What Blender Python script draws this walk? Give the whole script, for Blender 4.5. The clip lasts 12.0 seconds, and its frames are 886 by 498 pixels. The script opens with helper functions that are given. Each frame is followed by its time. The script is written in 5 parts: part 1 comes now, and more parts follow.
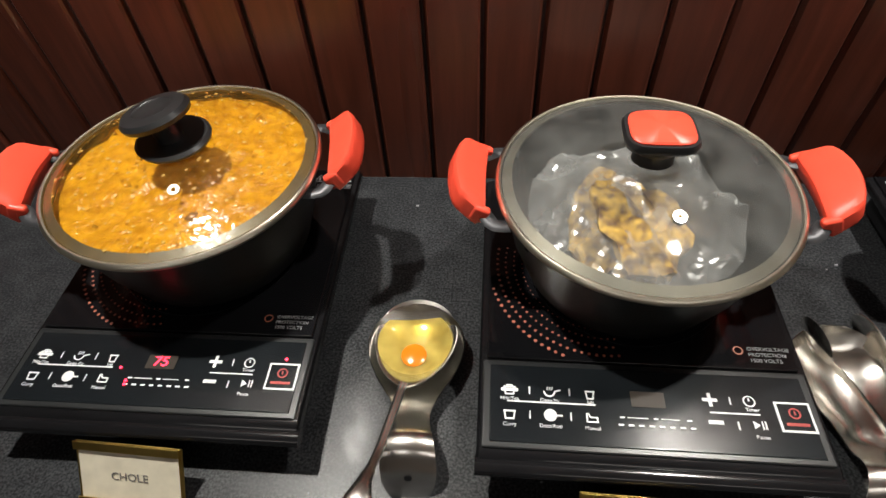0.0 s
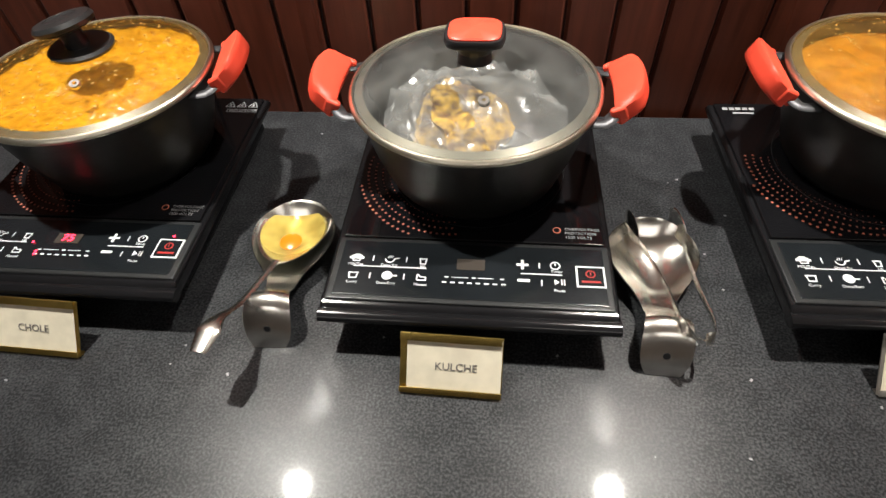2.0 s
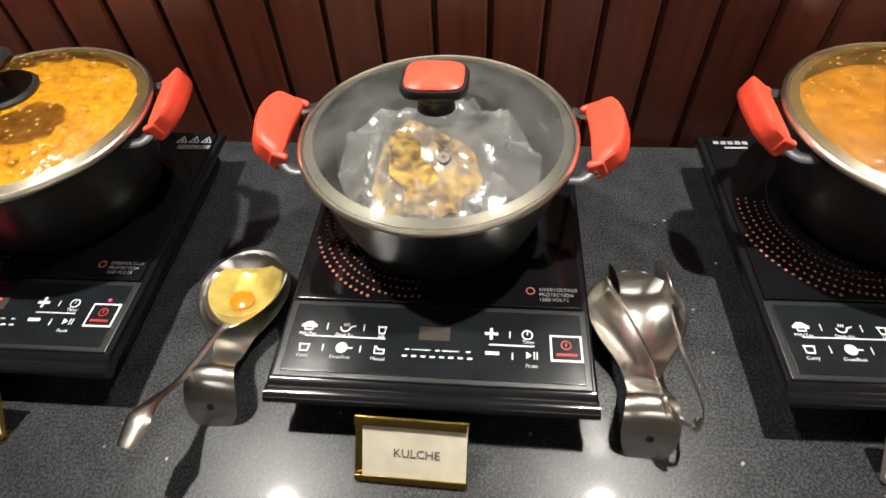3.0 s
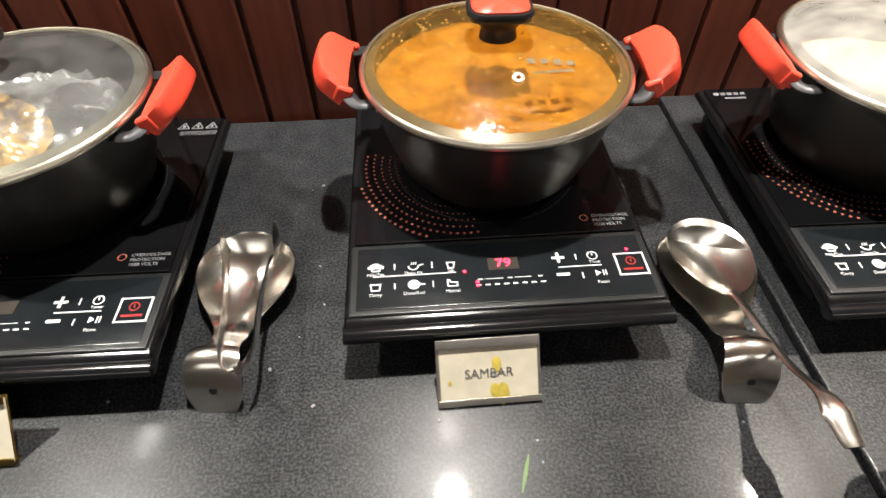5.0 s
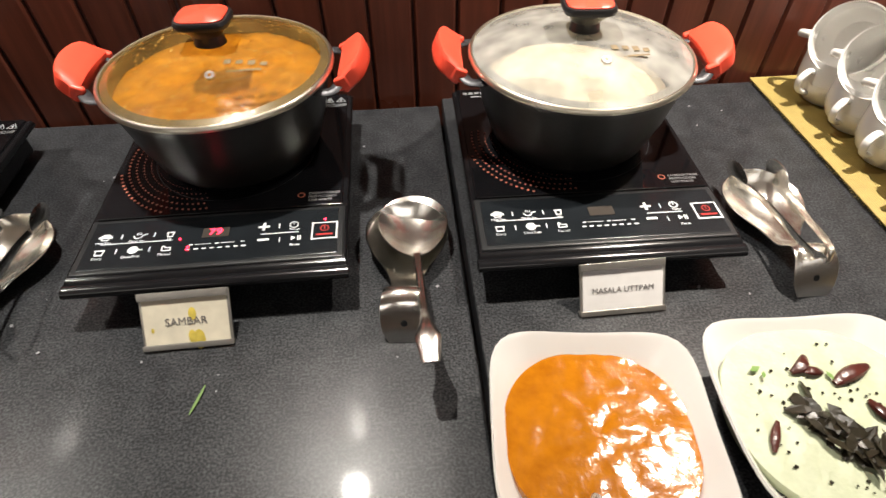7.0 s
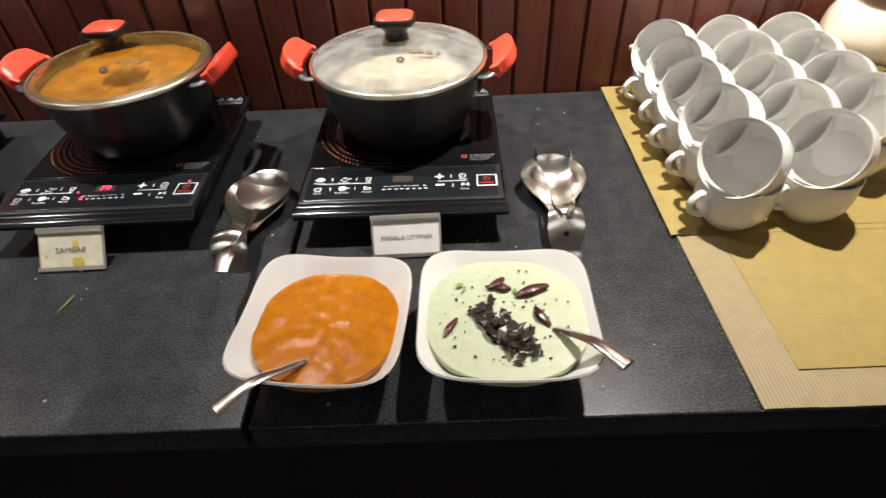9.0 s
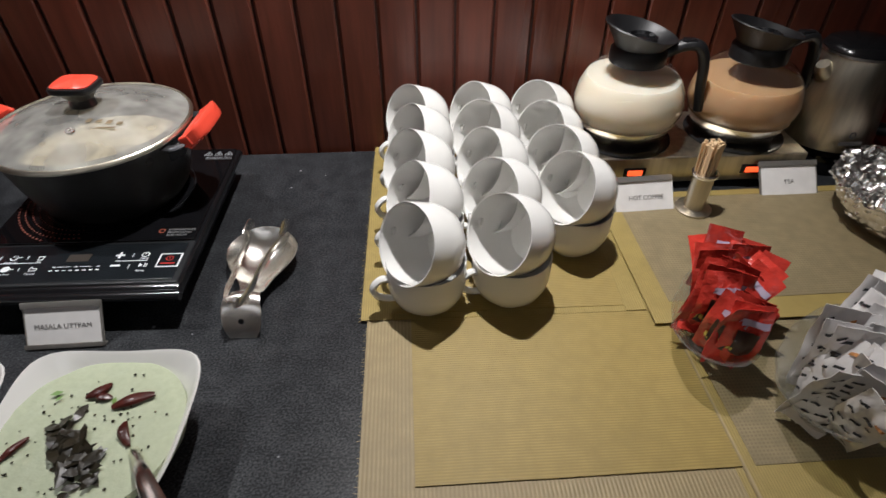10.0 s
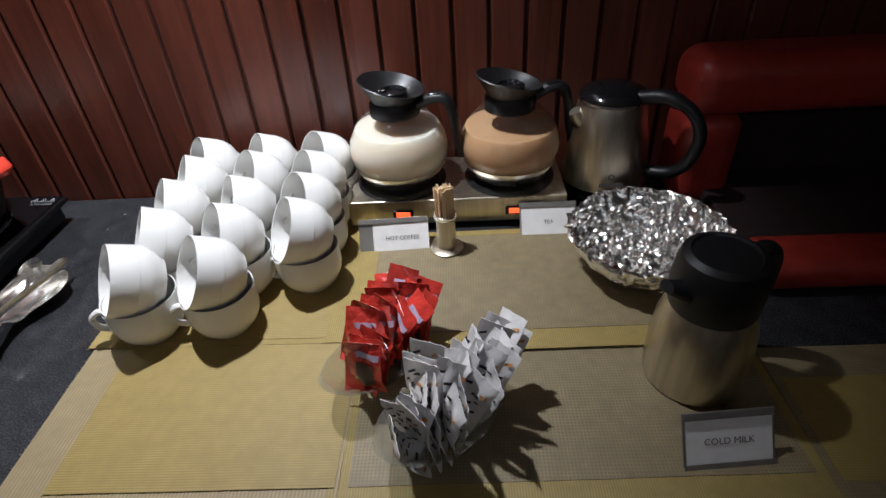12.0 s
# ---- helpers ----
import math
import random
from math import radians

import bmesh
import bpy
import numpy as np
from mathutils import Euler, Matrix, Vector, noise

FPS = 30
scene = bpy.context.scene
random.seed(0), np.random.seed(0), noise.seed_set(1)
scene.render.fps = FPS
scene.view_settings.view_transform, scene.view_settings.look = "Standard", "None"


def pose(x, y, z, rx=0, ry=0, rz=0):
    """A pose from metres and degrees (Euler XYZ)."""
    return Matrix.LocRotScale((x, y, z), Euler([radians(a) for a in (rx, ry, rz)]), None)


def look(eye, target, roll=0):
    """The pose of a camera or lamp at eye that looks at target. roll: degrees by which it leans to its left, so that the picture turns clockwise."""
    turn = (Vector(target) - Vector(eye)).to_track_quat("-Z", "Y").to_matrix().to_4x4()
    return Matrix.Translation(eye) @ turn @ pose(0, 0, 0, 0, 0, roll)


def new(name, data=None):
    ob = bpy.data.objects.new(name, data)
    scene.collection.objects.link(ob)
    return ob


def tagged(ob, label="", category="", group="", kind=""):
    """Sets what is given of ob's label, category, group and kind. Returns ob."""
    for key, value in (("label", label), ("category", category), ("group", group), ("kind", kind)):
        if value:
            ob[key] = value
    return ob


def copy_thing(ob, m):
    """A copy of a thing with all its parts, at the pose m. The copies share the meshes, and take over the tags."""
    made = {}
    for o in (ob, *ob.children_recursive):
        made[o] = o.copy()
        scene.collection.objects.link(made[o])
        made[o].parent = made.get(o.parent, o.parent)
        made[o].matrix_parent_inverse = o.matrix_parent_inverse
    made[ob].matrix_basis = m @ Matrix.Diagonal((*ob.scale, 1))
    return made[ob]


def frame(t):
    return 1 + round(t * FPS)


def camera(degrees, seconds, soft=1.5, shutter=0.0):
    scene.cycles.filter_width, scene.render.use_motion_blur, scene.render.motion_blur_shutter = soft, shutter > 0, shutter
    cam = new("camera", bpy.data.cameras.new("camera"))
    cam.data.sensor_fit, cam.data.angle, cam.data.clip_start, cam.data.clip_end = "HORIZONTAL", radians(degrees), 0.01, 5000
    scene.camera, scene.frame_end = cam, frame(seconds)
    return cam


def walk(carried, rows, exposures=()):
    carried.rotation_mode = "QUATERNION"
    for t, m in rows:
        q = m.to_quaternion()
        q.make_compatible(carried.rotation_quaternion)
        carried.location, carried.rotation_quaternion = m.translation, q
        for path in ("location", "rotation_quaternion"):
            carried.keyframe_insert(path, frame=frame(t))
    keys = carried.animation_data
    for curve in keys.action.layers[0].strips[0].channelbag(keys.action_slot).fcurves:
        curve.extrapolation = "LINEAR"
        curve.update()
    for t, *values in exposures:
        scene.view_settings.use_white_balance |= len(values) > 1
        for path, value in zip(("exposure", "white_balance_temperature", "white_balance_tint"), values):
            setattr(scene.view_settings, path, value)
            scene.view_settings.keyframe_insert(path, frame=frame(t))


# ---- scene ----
cam = camera(77.7, 12.0, shutter=0.15)
PATH = [
    (0, (-0.146, -0.316, 1.399), (-0.302, 0.979, -0.118), -3.7),
    (0.5, (-0.091, -0.362, 1.41), (-0.231, 0.964, -0.081), -2.8),
    (1, (-0.031, -0.466, 1.397), (-0.173, 0.886, -0.07), -3.1),
    (1.5, (-0.017, -0.493, 1.409), (-0.173, 0.844, -0.069), -3.2),
    (2, (0.011, -0.451, 1.378), (-0.156, 0.865, -0.118), -3.3),
    (2.5, (0.032, -0.428, 1.373), (-0.145, 0.871, -0.137), -3.7),
    (3, (0.037, -0.359, 1.384), (-0.117, 0.925, -0.142), -3.6),
    (3.5, (0.074, -0.288, 1.366), (0.036, 0.993, -0.169), -0.7),
    (5.3, (0.384, -0.407, 1.342), (0.459, 0.917, -0.155), -0.7),
    (5.5, (0.387, -0.401, 1.347), (0.451, 0.918, -0.155), -0.8),
    (6, (0.432, -0.388, 1.341), (0.475, 0.952, -0.143), -1.5),
    (6.5, (0.545, -0.426, 1.343), (0.624, 0.941, -0.115), -0.9),
    (7, (0.642, -0.522, 1.371), (0.752, 0.853, -0.077), -0.7),
    (7.2, (0.688, -0.524, 1.365), (0.775, 0.85, -0.085), -1.5),
    (8.8, (0.884, -0.686, 1.376), (0.792, 0.794, 0.034), -5.0),
    (9, (0.918, -0.718, 1.401), (0.886, 0.754, 0.048), -3.1),
    (9.5, (1.112, -0.691, 1.415), (1.163, 0.802, 0.085), -1.1),
    (10, (1.288, -0.64, 1.42), (1.374, 0.881, 0.123), -0.1),
    (10.5, (1.409, -0.714, 1.419), (1.501, 0.861, 0.19), -0.5),
    (11, (1.593, -0.743, 1.462), (1.602, 0.813, 0.205), -2.1),
    (11.5, (1.716, -0.682, 1.462), (1.68, 0.9, 0.239), -3.3),
    (12, (1.749, -0.701, 1.455), (1.666, 0.901, 0.26), -3.9),
]
EXPOSURES = [(0.0, -0.45, 6400, 10), (0.5, -0.4, 6400, 10), (1.2, 0.0, 6400, 10), (3.5, -0.1, 6400, 10), (5.5, 0.2, 6400, 10), (7.2, -0.1, 6500, 11), (8.8, -0.25, 6300, 10), (9.5, -0.92, 6000, 11), (10.5, -1.25, 5500, 11), (12.0, -1.05, 5300, 11)]
walk(cam, [(t, look(eye, target, roll)) for t, eye, target, roll in PATH], EXPOSURES)

Z = 0.9          # top of the counter
CEIL = 2.23

# ---- light ----
world = bpy.data.worlds.new("world")
scene.world = world
world.use_nodes = True
world.node_tree.nodes["Background"].inputs[0].default_value = (0.9, 0.8, 0.7, 1)
world.node_tree.nodes["Background"].inputs[1].default_value = 0.03

LAMPS = [(-0.57, 0.10, 125, 96, (1.0, 0.955, 0.86)), (0.41, 0.155, 122, 82, (1.0, 0.945, 0.85)), (1.35, 0.10, 215, 80, (1.0, 0.91, 0.79))]
for lx, ly, watts, cone, tint in LAMPS:
    lamp = new("downlight_lamp", bpy.data.lights.new("downlight_lamp", "SPOT"))
    lamp.data.energy, lamp.data.color = watts, tint
    lamp.data.spot_size, lamp.data.spot_blend, lamp.data.shadow_soft_size = radians(cone), 1.0, 0.022
    lamp.location = (lx, ly, CEIL - 0.012)
# soft fill lamps added out of view to brighten steel and wall, away from the counter
FILL_PANELS = [(-0.9, -1.9), (0.7, -1.9), (2.3, -1.9)]
for lx, ly in FILL_PANELS:
    lamp = new("added_fill_lamp", bpy.data.lights.new("added_fill_lamp", "AREA"))
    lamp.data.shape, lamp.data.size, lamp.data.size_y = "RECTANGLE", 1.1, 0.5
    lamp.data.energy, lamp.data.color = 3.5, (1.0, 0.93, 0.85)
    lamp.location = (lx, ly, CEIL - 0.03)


# ---- materials ----
def material(name, color, rough=0.5, metal=0.0, vary=0.0, scale=40.0, bump=0.0, bump_scale=0.0, color2=None, coat=0.0,
             stretch=(1, 1, 1), emit=0.0, random_tint=0.0, rough_vary=0.0, detail=4.0, lo=0.35, hi=0.65, milky=0.0, blotch=0.4, coat_rough=0.08, gloss=0.5):
    """A principled surface with two-scale noise in its colour, gloss and relief."""
    m = bpy.data.materials.new(name)
    m.use_nodes = True
    n, l = m.node_tree.nodes, m.node_tree.links
    b = n["Principled BSDF"]
    b.inputs["Base Color"].default_value = (*color, 1)
    b.inputs["Roughness"].default_value, b.inputs["Metallic"].default_value = rough, metal
    b.inputs["Coat Weight"].default_value = coat
    b.inputs["Coat Roughness"].default_value = coat_rough
    b.inputs["Specular IOR Level"].default_value = gloss
    b.inputs["Subsurface Weight"].default_value = milky
    b.inputs["Subsurface Radius"].default_value = (0.04, 0.035, 0.03)
    b.inputs["Subsurface Scale"].default_value = 1.0
    if emit:
        b.inputs["Emission Color"].default_value = (*color, 1)
        b.inputs["Emission Strength"].default_value = emit
    geo = n.new("ShaderNodeNewGeometry")
    mp = n.new("ShaderNodeMapping")
    mp.inputs["Scale"].default_value = stretch
    l.new(geo.outputs["Position"], mp.inputs["Vector"])
    out = None
    if vary or color2:
        a = n.new("ShaderNodeTexNoise")
        a.inputs["Scale"].default_value, a.inputs["Detail"].default_value = scale, detail
        l.new(mp.outputs[0], a.inputs["Vector"])
        c = n.new("ShaderNodeTexNoise")
        c.inputs["Scale"].default_value = scale * 0.09
        l.new(mp.outputs[0], c.inputs["Vector"])
        mean = n.new("ShaderNodeMix")
        mean.inputs[0].default_value = blotch
        l.new(a.outputs["Fac"], mean.inputs[2])
        l.new(c.outputs["Fac"], mean.inputs[3])
        ramp = n.new("ShaderNodeMapRange")
        ramp.inputs[1].default_value, ramp.inputs[2].default_value = lo, hi
        l.new(mean.outputs[0], ramp.inputs[0])
        mix = n.new("ShaderNodeMix")
        mix.data_type = "RGBA"
        mix.inputs[6].default_value = (*[v * (1 - vary) for v in color], 1)
        mix.inputs[7].default_value = (*(color2 or [min(1, v * (1 + vary)) for v in color]), 1)
        l.new(ramp.outputs[0], mix.inputs[0])
        out = mix.outputs[2]
        if rough_vary:
            rr = n.new("ShaderNodeMapRange")
            rr.inputs[1].default_value, rr.inputs[2].default_value = 0.3, 0.7
            rr.inputs[3].default_value, rr.inputs[4].default_value = max(0.02, rough - rough_vary), rough + rough_vary
            l.new(c.outputs["Fac"], rr.inputs[0])
            l.new(rr.outputs[0], b.inputs["Roughness"])
    if random_tint:
        info = n.new("ShaderNodeObjectInfo")
        hsv = n.new("ShaderNodeHueSaturation")
        rng = n.new("ShaderNodeMapRange")
        rng.inputs[3].default_value, rng.inputs[4].default_value = 1 - random_tint, 1 + random_tint
        l.new(info.outputs["Random"], rng.inputs[0])
        l.new(rng.outputs[0], hsv.inputs["Value"])
        if out:
            l.new(out, hsv.inputs["Color"])
        else:
            hsv.inputs["Color"].default_value = (*color, 1)
        out = hsv.outputs[0]
    if out:
        l.new(out, b.inputs["Base Color"])
    if bump:
        t = n.new("ShaderNodeTexNoise")
        t.inputs["Scale"].default_value = bump_scale or scale
        l.new(mp.outputs[0], t.inputs["Vector"])
        bp = n.new("ShaderNodeBump")
        bp.inputs["Strength"].default_value, bp.inputs["Distance"].default_value = bump, 0.002
        l.new(t.outputs["Fac"], bp.inputs["Height"])
        l.new(bp.outputs[0], b.inputs["Normal"])
    return m


def clear(name, tint=(0.96, 0.97, 0.96), fog=0.0, fog_color=(0.8, 0.8, 0.78), rough=0.03, scale=30.0, ior=1.5, wet=0.0):
    """Thin clear glass or film: light goes straight through, gloss by Fresnel, an uneven haze for condensation, milky
    film and painted-in sheen.
    """
    m = bpy.data.materials.new(name)
    m.use_nodes = True
    n, l = m.node_tree.nodes, m.node_tree.links
    n.remove(n["Principled BSDF"])
    tr, gl, df = n.new("ShaderNodeBsdfTransparent"), n.new("ShaderNodeBsdfGlossy"), n.new("ShaderNodeBsdfTranslucent")
    dd, half = n.new("ShaderNodeBsdfDiffuse"), n.new("ShaderNodeMixShader")
    tr.inputs[0].default_value = (*tint, 1)
    gl.inputs["Roughness"].default_value = rough
    df.inputs[0].default_value = dd.inputs[0].default_value = (*fog_color, 1)
    l.new(df.outputs[0], half.inputs[1])
    l.new(dd.outputs[0], half.inputs[2])
    no, geo, rg = n.new("ShaderNodeTexNoise"), n.new("ShaderNodeNewGeometry"), n.new("ShaderNodeMapRange")
    no.inputs["Scale"].default_value = scale
    l.new(geo.outputs["Position"], no.inputs["Vector"])
    rg.inputs[1].default_value, rg.inputs[2].default_value = 0.3, 0.7
    rg.inputs[3].default_value, rg.inputs[4].default_value = fog * 0.5, min(1, fog * 1.5)
    l.new(no.outputs["Fac"], rg.inputs[0])
    m1, m2, fr = n.new("ShaderNodeMixShader"), n.new("ShaderNodeMixShader"), n.new("ShaderNodeLayerWeight")
    fr.inputs["Blend"].default_value = 0.5
    steep, share = n.new("ShaderNodeMath"), n.new("ShaderNodeMapRange")
    steep.operation, steep.inputs[1].default_value = "POWER", 5.0
    share.inputs[3].default_value, share.inputs[4].default_value = ((ior - 1) / (ior + 1)) ** 2, 0.9
    l.new(fr.outputs["Facing"], steep.inputs[0])
    l.new(steep.outputs[0], share.inputs[0])
    if wet:
        ripple, bp = n.new("ShaderNodeTexNoise"), n.new("ShaderNodeBump")
        ripple.inputs["Scale"].default_value = 110
        l.new(geo.outputs["Position"], ripple.inputs["Vector"])
        bp.inputs["Strength"].default_value, bp.inputs["Distance"].default_value = wet, 0.002
        l.new(ripple.outputs["Fac"], bp.inputs["Height"])
        l.new(bp.outputs[0], gl.inputs["Normal"])
    l.new(rg.outputs[0], m1.inputs[0])
    l.new(tr.outputs[0], m1.inputs[1])
    l.new(half.outputs[0], m1.inputs[2])
    l.new(share.outputs[0], m2.inputs[0])
    l.new(m1.outputs[0], m2.inputs[1])
    l.new(gl.outputs[0], m2.inputs[2])
    l.new(m2.outputs[0], n["Material Output"].inputs["Surface"])
    return m


def woven(name, c1, c2, pitch, along="X"):
    """Woven vinyl: fine ribs with cross threads."""
    m = material(name, c1, 0.55, vary=0.18, scale=60)
    n, l = m.node_tree.nodes, m.node_tree.links
    b = n["Principled BSDF"]
    geo = n.new("ShaderNodeNewGeometry")
    waves = []
    for d, p in (("X", pitch), ("Y", pitch if along == "both" else pitch * (1 if along == "Y" else 0))):
        if p == 0 or (along == "Y" and d == "X"):
            continue
        w = n.new("ShaderNodeTexWave")
        w.bands_direction = d
        w.inputs["Scale"].default_value = 0.314 / p
        w.inputs["Distortion"].default_value = 0.3
        l.new(geo.outputs["Position"], w.inputs["Vector"])
        waves.append(w)
    h = waves[0].outputs["Fac"]
    if len(waves) > 1:
        mul = n.new("ShaderNodeMath")
        mul.operation = "MULTIPLY"
        l.new(waves[0].outputs["Fac"], mul.inputs[0])
        l.new(waves[1].outputs["Fac"], mul.inputs[1])
        h = mul.outputs[0]
    mix = n.new("ShaderNodeMix")
    mix.data_type = "RGBA"
    old = b.inputs["Base Color"].links[0].from_socket
    l.new(h, mix.inputs[0])
    l.new(old, mix.inputs[6])
    mix.inputs[7].default_value = (*c2, 1)
    l.new(mix.outputs[2], b.inputs["Base Color"])
    bp = n.new("ShaderNodeBump")
    bp.inputs["Strength"].default_value, bp.inputs["Distance"].default_value = 0.3, 0.001
    l.new(h, bp.inputs["Height"])
    l.new(bp.outputs[0], b.inputs["Normal"])
    return m


GRANITE = material("polished charcoal granite", (0.011, 0.0118, 0.014), 0.33, vary=0.3, scale=420, color2=(0.078, 0.081, 0.086), detail=4, lo=0.42, hi=0.74, blotch=0.2, coat=0.18, coat_rough=0.06, gloss=0.22)
GRANITE_EDGE = material("granite edge", (0.02, 0.021, 0.023), 0.35, vary=0.4, scale=200)
TIMBER = material("stained red brown timber", (0.115, 0.031, 0.017), 0.34, vary=0.3, scale=30, stretch=(3, 3, 0.25), bump=0.12, bump_scale=60, random_tint=0.12, rough_vary=0.1)
# board timber darkened: the shade in the gaps is put into this colour
GROOVE_SHADE = material("shaded groove timber", (0.030, 0.010, 0.007), 0.6, vary=0.3)
CARCASS = material("dark cabinet front", (0.014, 0.010, 0.009), 0.5, vary=0.3, scale=20)
FLOORM = material("dark floor tile", (0.035, 0.03, 0.028), 0.35, vary=0.3, scale=8)
PLASTER = material("plaster", (0.35, 0.30, 0.26), 0.8, vary=0.2, scale=6)
CEILM = material("ceiling paint", (0.85, 0.83, 0.80), 0.9, vary=0.08, scale=5)
BLACK_GLASS = material("black hob glass", (0.006, 0.006, 0.007), 0.09, vary=0.2, scale=20, rough_vary=0.04)
BLACK_PLASTIC = material("black gloss plastic", (0.008, 0.008, 0.009), 0.13, vary=0.2, scale=60, bump=0.02)
BLACK_MATT = material("black matt plastic", (0.009, 0.009, 0.010), 0.42, vary=0.25, scale=80, bump=0.05)
PANEL = material("control panel film", (0.009, 0.011, 0.013), 0.16, vary=0.25, scale=30, rough_vary=0.06)
PANEL_EDGE = material("grey panel frame", (0.016, 0.017, 0.018), 0.3, vary=0.2)
PRINT = material("white print", (0.72, 0.73, 0.74), 0.5, vary=0.1)
PRINT_DIM = material("grey print", (0.28, 0.28, 0.29), 0.5, vary=0.1)
COPPER_DOT = material("copper print", (0.36, 0.10, 0.06), 0.4, vary=0.35, scale=25)
RED_PRINT = material("red button", (0.35, 0.02, 0.015), 0.35, vary=0.2)
RED_LED = material("red led", (1.0, 0.02, 0.05), 0.4, emit=9.0)
LED_OFF = material("unlit display", (0.05, 0.042, 0.036), 0.2)
SILICONE = material("red orange silicone", (0.90, 0.085, 0.045), 0.36, vary=0.06, scale=30, bump=0.03)
POT = material("black non stick aluminium", (0.013, 0.0125, 0.0115), 0.33, vary=0.3, scale=90, bump=0.06, bump_scale=300, rough_vary=0.06)
LUG = material("grey cast aluminium", (0.06, 0.06, 0.065), 0.4, metal=0.5, vary=0.15)
STEEL = material("polished stainless steel", (0.92, 0.89, 0.83), 0.21, metal=1.0, vary=0.08, scale=40, rough_vary=0.06)
STEEL_RIM = material("satin steel rim", (0.82, 0.76, 0.62), 0.32, metal=1.0, vary=0.06, scale=40, rough_vary=0.06)
LID_PRINT = material("dull lid print", (0.20, 0.15, 0.09), 0.5, vary=0.3, scale=200)
LID_BAND = material("dull steel band", (0.11, 0.10, 0.075), 0.4, metal=0.6, vary=0.2, scale=50, rough_vary=0.08)
STEEL_BRUSHED = material("brushed steel", (0.66, 0.60, 0.48), 0.36, metal=1.0, vary=0.2, scale=90, stretch=(1, 1, 0.06), rough_vary=0.07)
CURRY = material("orange curry", (0.55, 0.20, 0.003), 0.25, vary=0.3, scale=110, color2=(0.78, 0.38, 0.010), bump=1.0, bump_scale=190, coat=0.3)
SAMBAR = material("orange sambar", (0.40, 0.125, 0.004), 0.3, vary=0.3, scale=50, color2=(0.60, 0.23, 0.008), bump=0.25, bump_scale=90, coat=0.05)
CHUTNEY = material("orange chutney", (0.36, 0.105, 0.003), 0.12, vary=0.2, scale=90, color2=(0.44, 0.15, 0.005), bump=0.16, bump_scale=150)
COCONUT = material("pale green coconut chutney", (0.42, 0.46, 0.31), 0.45, vary=0.07, scale=150, bump=0.25, bump_scale=220)
BREAD = material("browned flat bread", (0.20, 0.075, 0.010), 0.75, vary=0.5, scale=110, color2=(0.70, 0.42, 0.05), bump=0.7, bump_scale=160, lo=0.40, hi=0.60)
WHITE_FOOD = material("pale steamed cakes", (0.50, 0.42, 0.28), 0.7, vary=0.12, scale=80, bump=0.4)
# besides mist, this fog carries the whitish sheen of the lid
GLASS_CLEAR = clear("clear lid glass", fog=0.11, fog_color=(0.80, 0.81, 0.78), rough=0.06, wet=0.1)
GLASS_WET = clear("wet lid glass", fog=0.12, fog_color=(0.80, 0.44, 0.08), rough=0.10, scale=45, wet=0.5)
GLASS_STEAM = clear("steamy lid glass", fog=0.24, fog_color=(0.66, 0.40, 0.10), rough=0.10, scale=26, wet=0.4)
GLASS_FOG = clear("fogged lid glass", fog=0.42, fog_color=(0.85, 0.84, 0.80), scale=22)
# pale fog brightens the dish in place of shine on its glass
GLASS_DISH = clear("pressed dish glass", tint=(0.91, 0.92, 0.88), fog=0.10, rough=0.05, scale=50, ior=1.8, wet=0.5)
GLASS_CARAFE = clear("thin carafe glass", tint=(0.98, 0.98, 0.97), fog=0.02, rough=0.02, ior=1.3)
FILM = clear("plastic film", tint=(0.97, 0.97, 0.97), fog=0.22, fog_color=(0.9, 0.9, 0.9), rough=0.20, scale=40, ior=1.8)
# opaque amber: glints and the food seen through the water are painted in
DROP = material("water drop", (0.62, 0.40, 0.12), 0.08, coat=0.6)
PORCELAIN = material("white porcelain", (0.80, 0.79, 0.76), 0.14, vary=0.02, scale=20, coat=0.3)
KNOB_BLACK = material("black bakelite", (0.02, 0.02, 0.021), 0.3, vary=0.2, scale=60)
PAPER = material("cream card paper", (0.70, 0.64, 0.50), 0.7, vary=0.1, scale=60, bump=0.15, bump_scale=25)
PAPER_WHITE = material("white card paper", (0.74, 0.72, 0.70), 0.7, vary=0.05, scale=60, bump=0.1, bump_scale=25)
STAIN = material("turmeric stain", (0.62, 0.48, 0.08), 0.6, vary=0.3, scale=90)
BRASS = material("brass", (0.62, 0.45, 0.13), 0.25, metal=1.0, vary=0.25, scale=40, rough_vary=0.08)
ACRYLIC = material("grey metal card holder", (0.35, 0.33, 0.30), 0.3, metal=0.7, vary=0.15)
INK = material("faded ink", (0.14, 0.13, 0.125), 0.7)
MAT_FIELD = woven("gold woven vinyl", (0.315, 0.230, 0.064), (0.272, 0.196, 0.055), 0.0032, "Y")
MAT_EDGE = woven("beige ribbed vinyl", (0.306, 0.238, 0.119), (0.246, 0.187, 0.089), 0.0042, "X")
MAT_GREY = woven("olive woven vinyl", (0.230, 0.183, 0.098), (0.170, 0.134, 0.070), 0.0042, "both")
MAT_YELLOW = woven("yellow ribbed vinyl", (0.323, 0.242, 0.072), (0.264, 0.196, 0.055), 0.0030, "X")
COFFEE_MILK = material("milky coffee", (0.84, 0.77, 0.64), 0.3, vary=0.03, scale=20, coat=0.4, milky=0.8)
TEA = material("milk tea", (0.54, 0.34, 0.18), 0.3, vary=0.06, scale=20, coat=0.4, milky=0.6)
HOTPLATE = material("black hot plate", (0.012, 0.012, 0.013), 0.18, vary=0.3, scale=30)
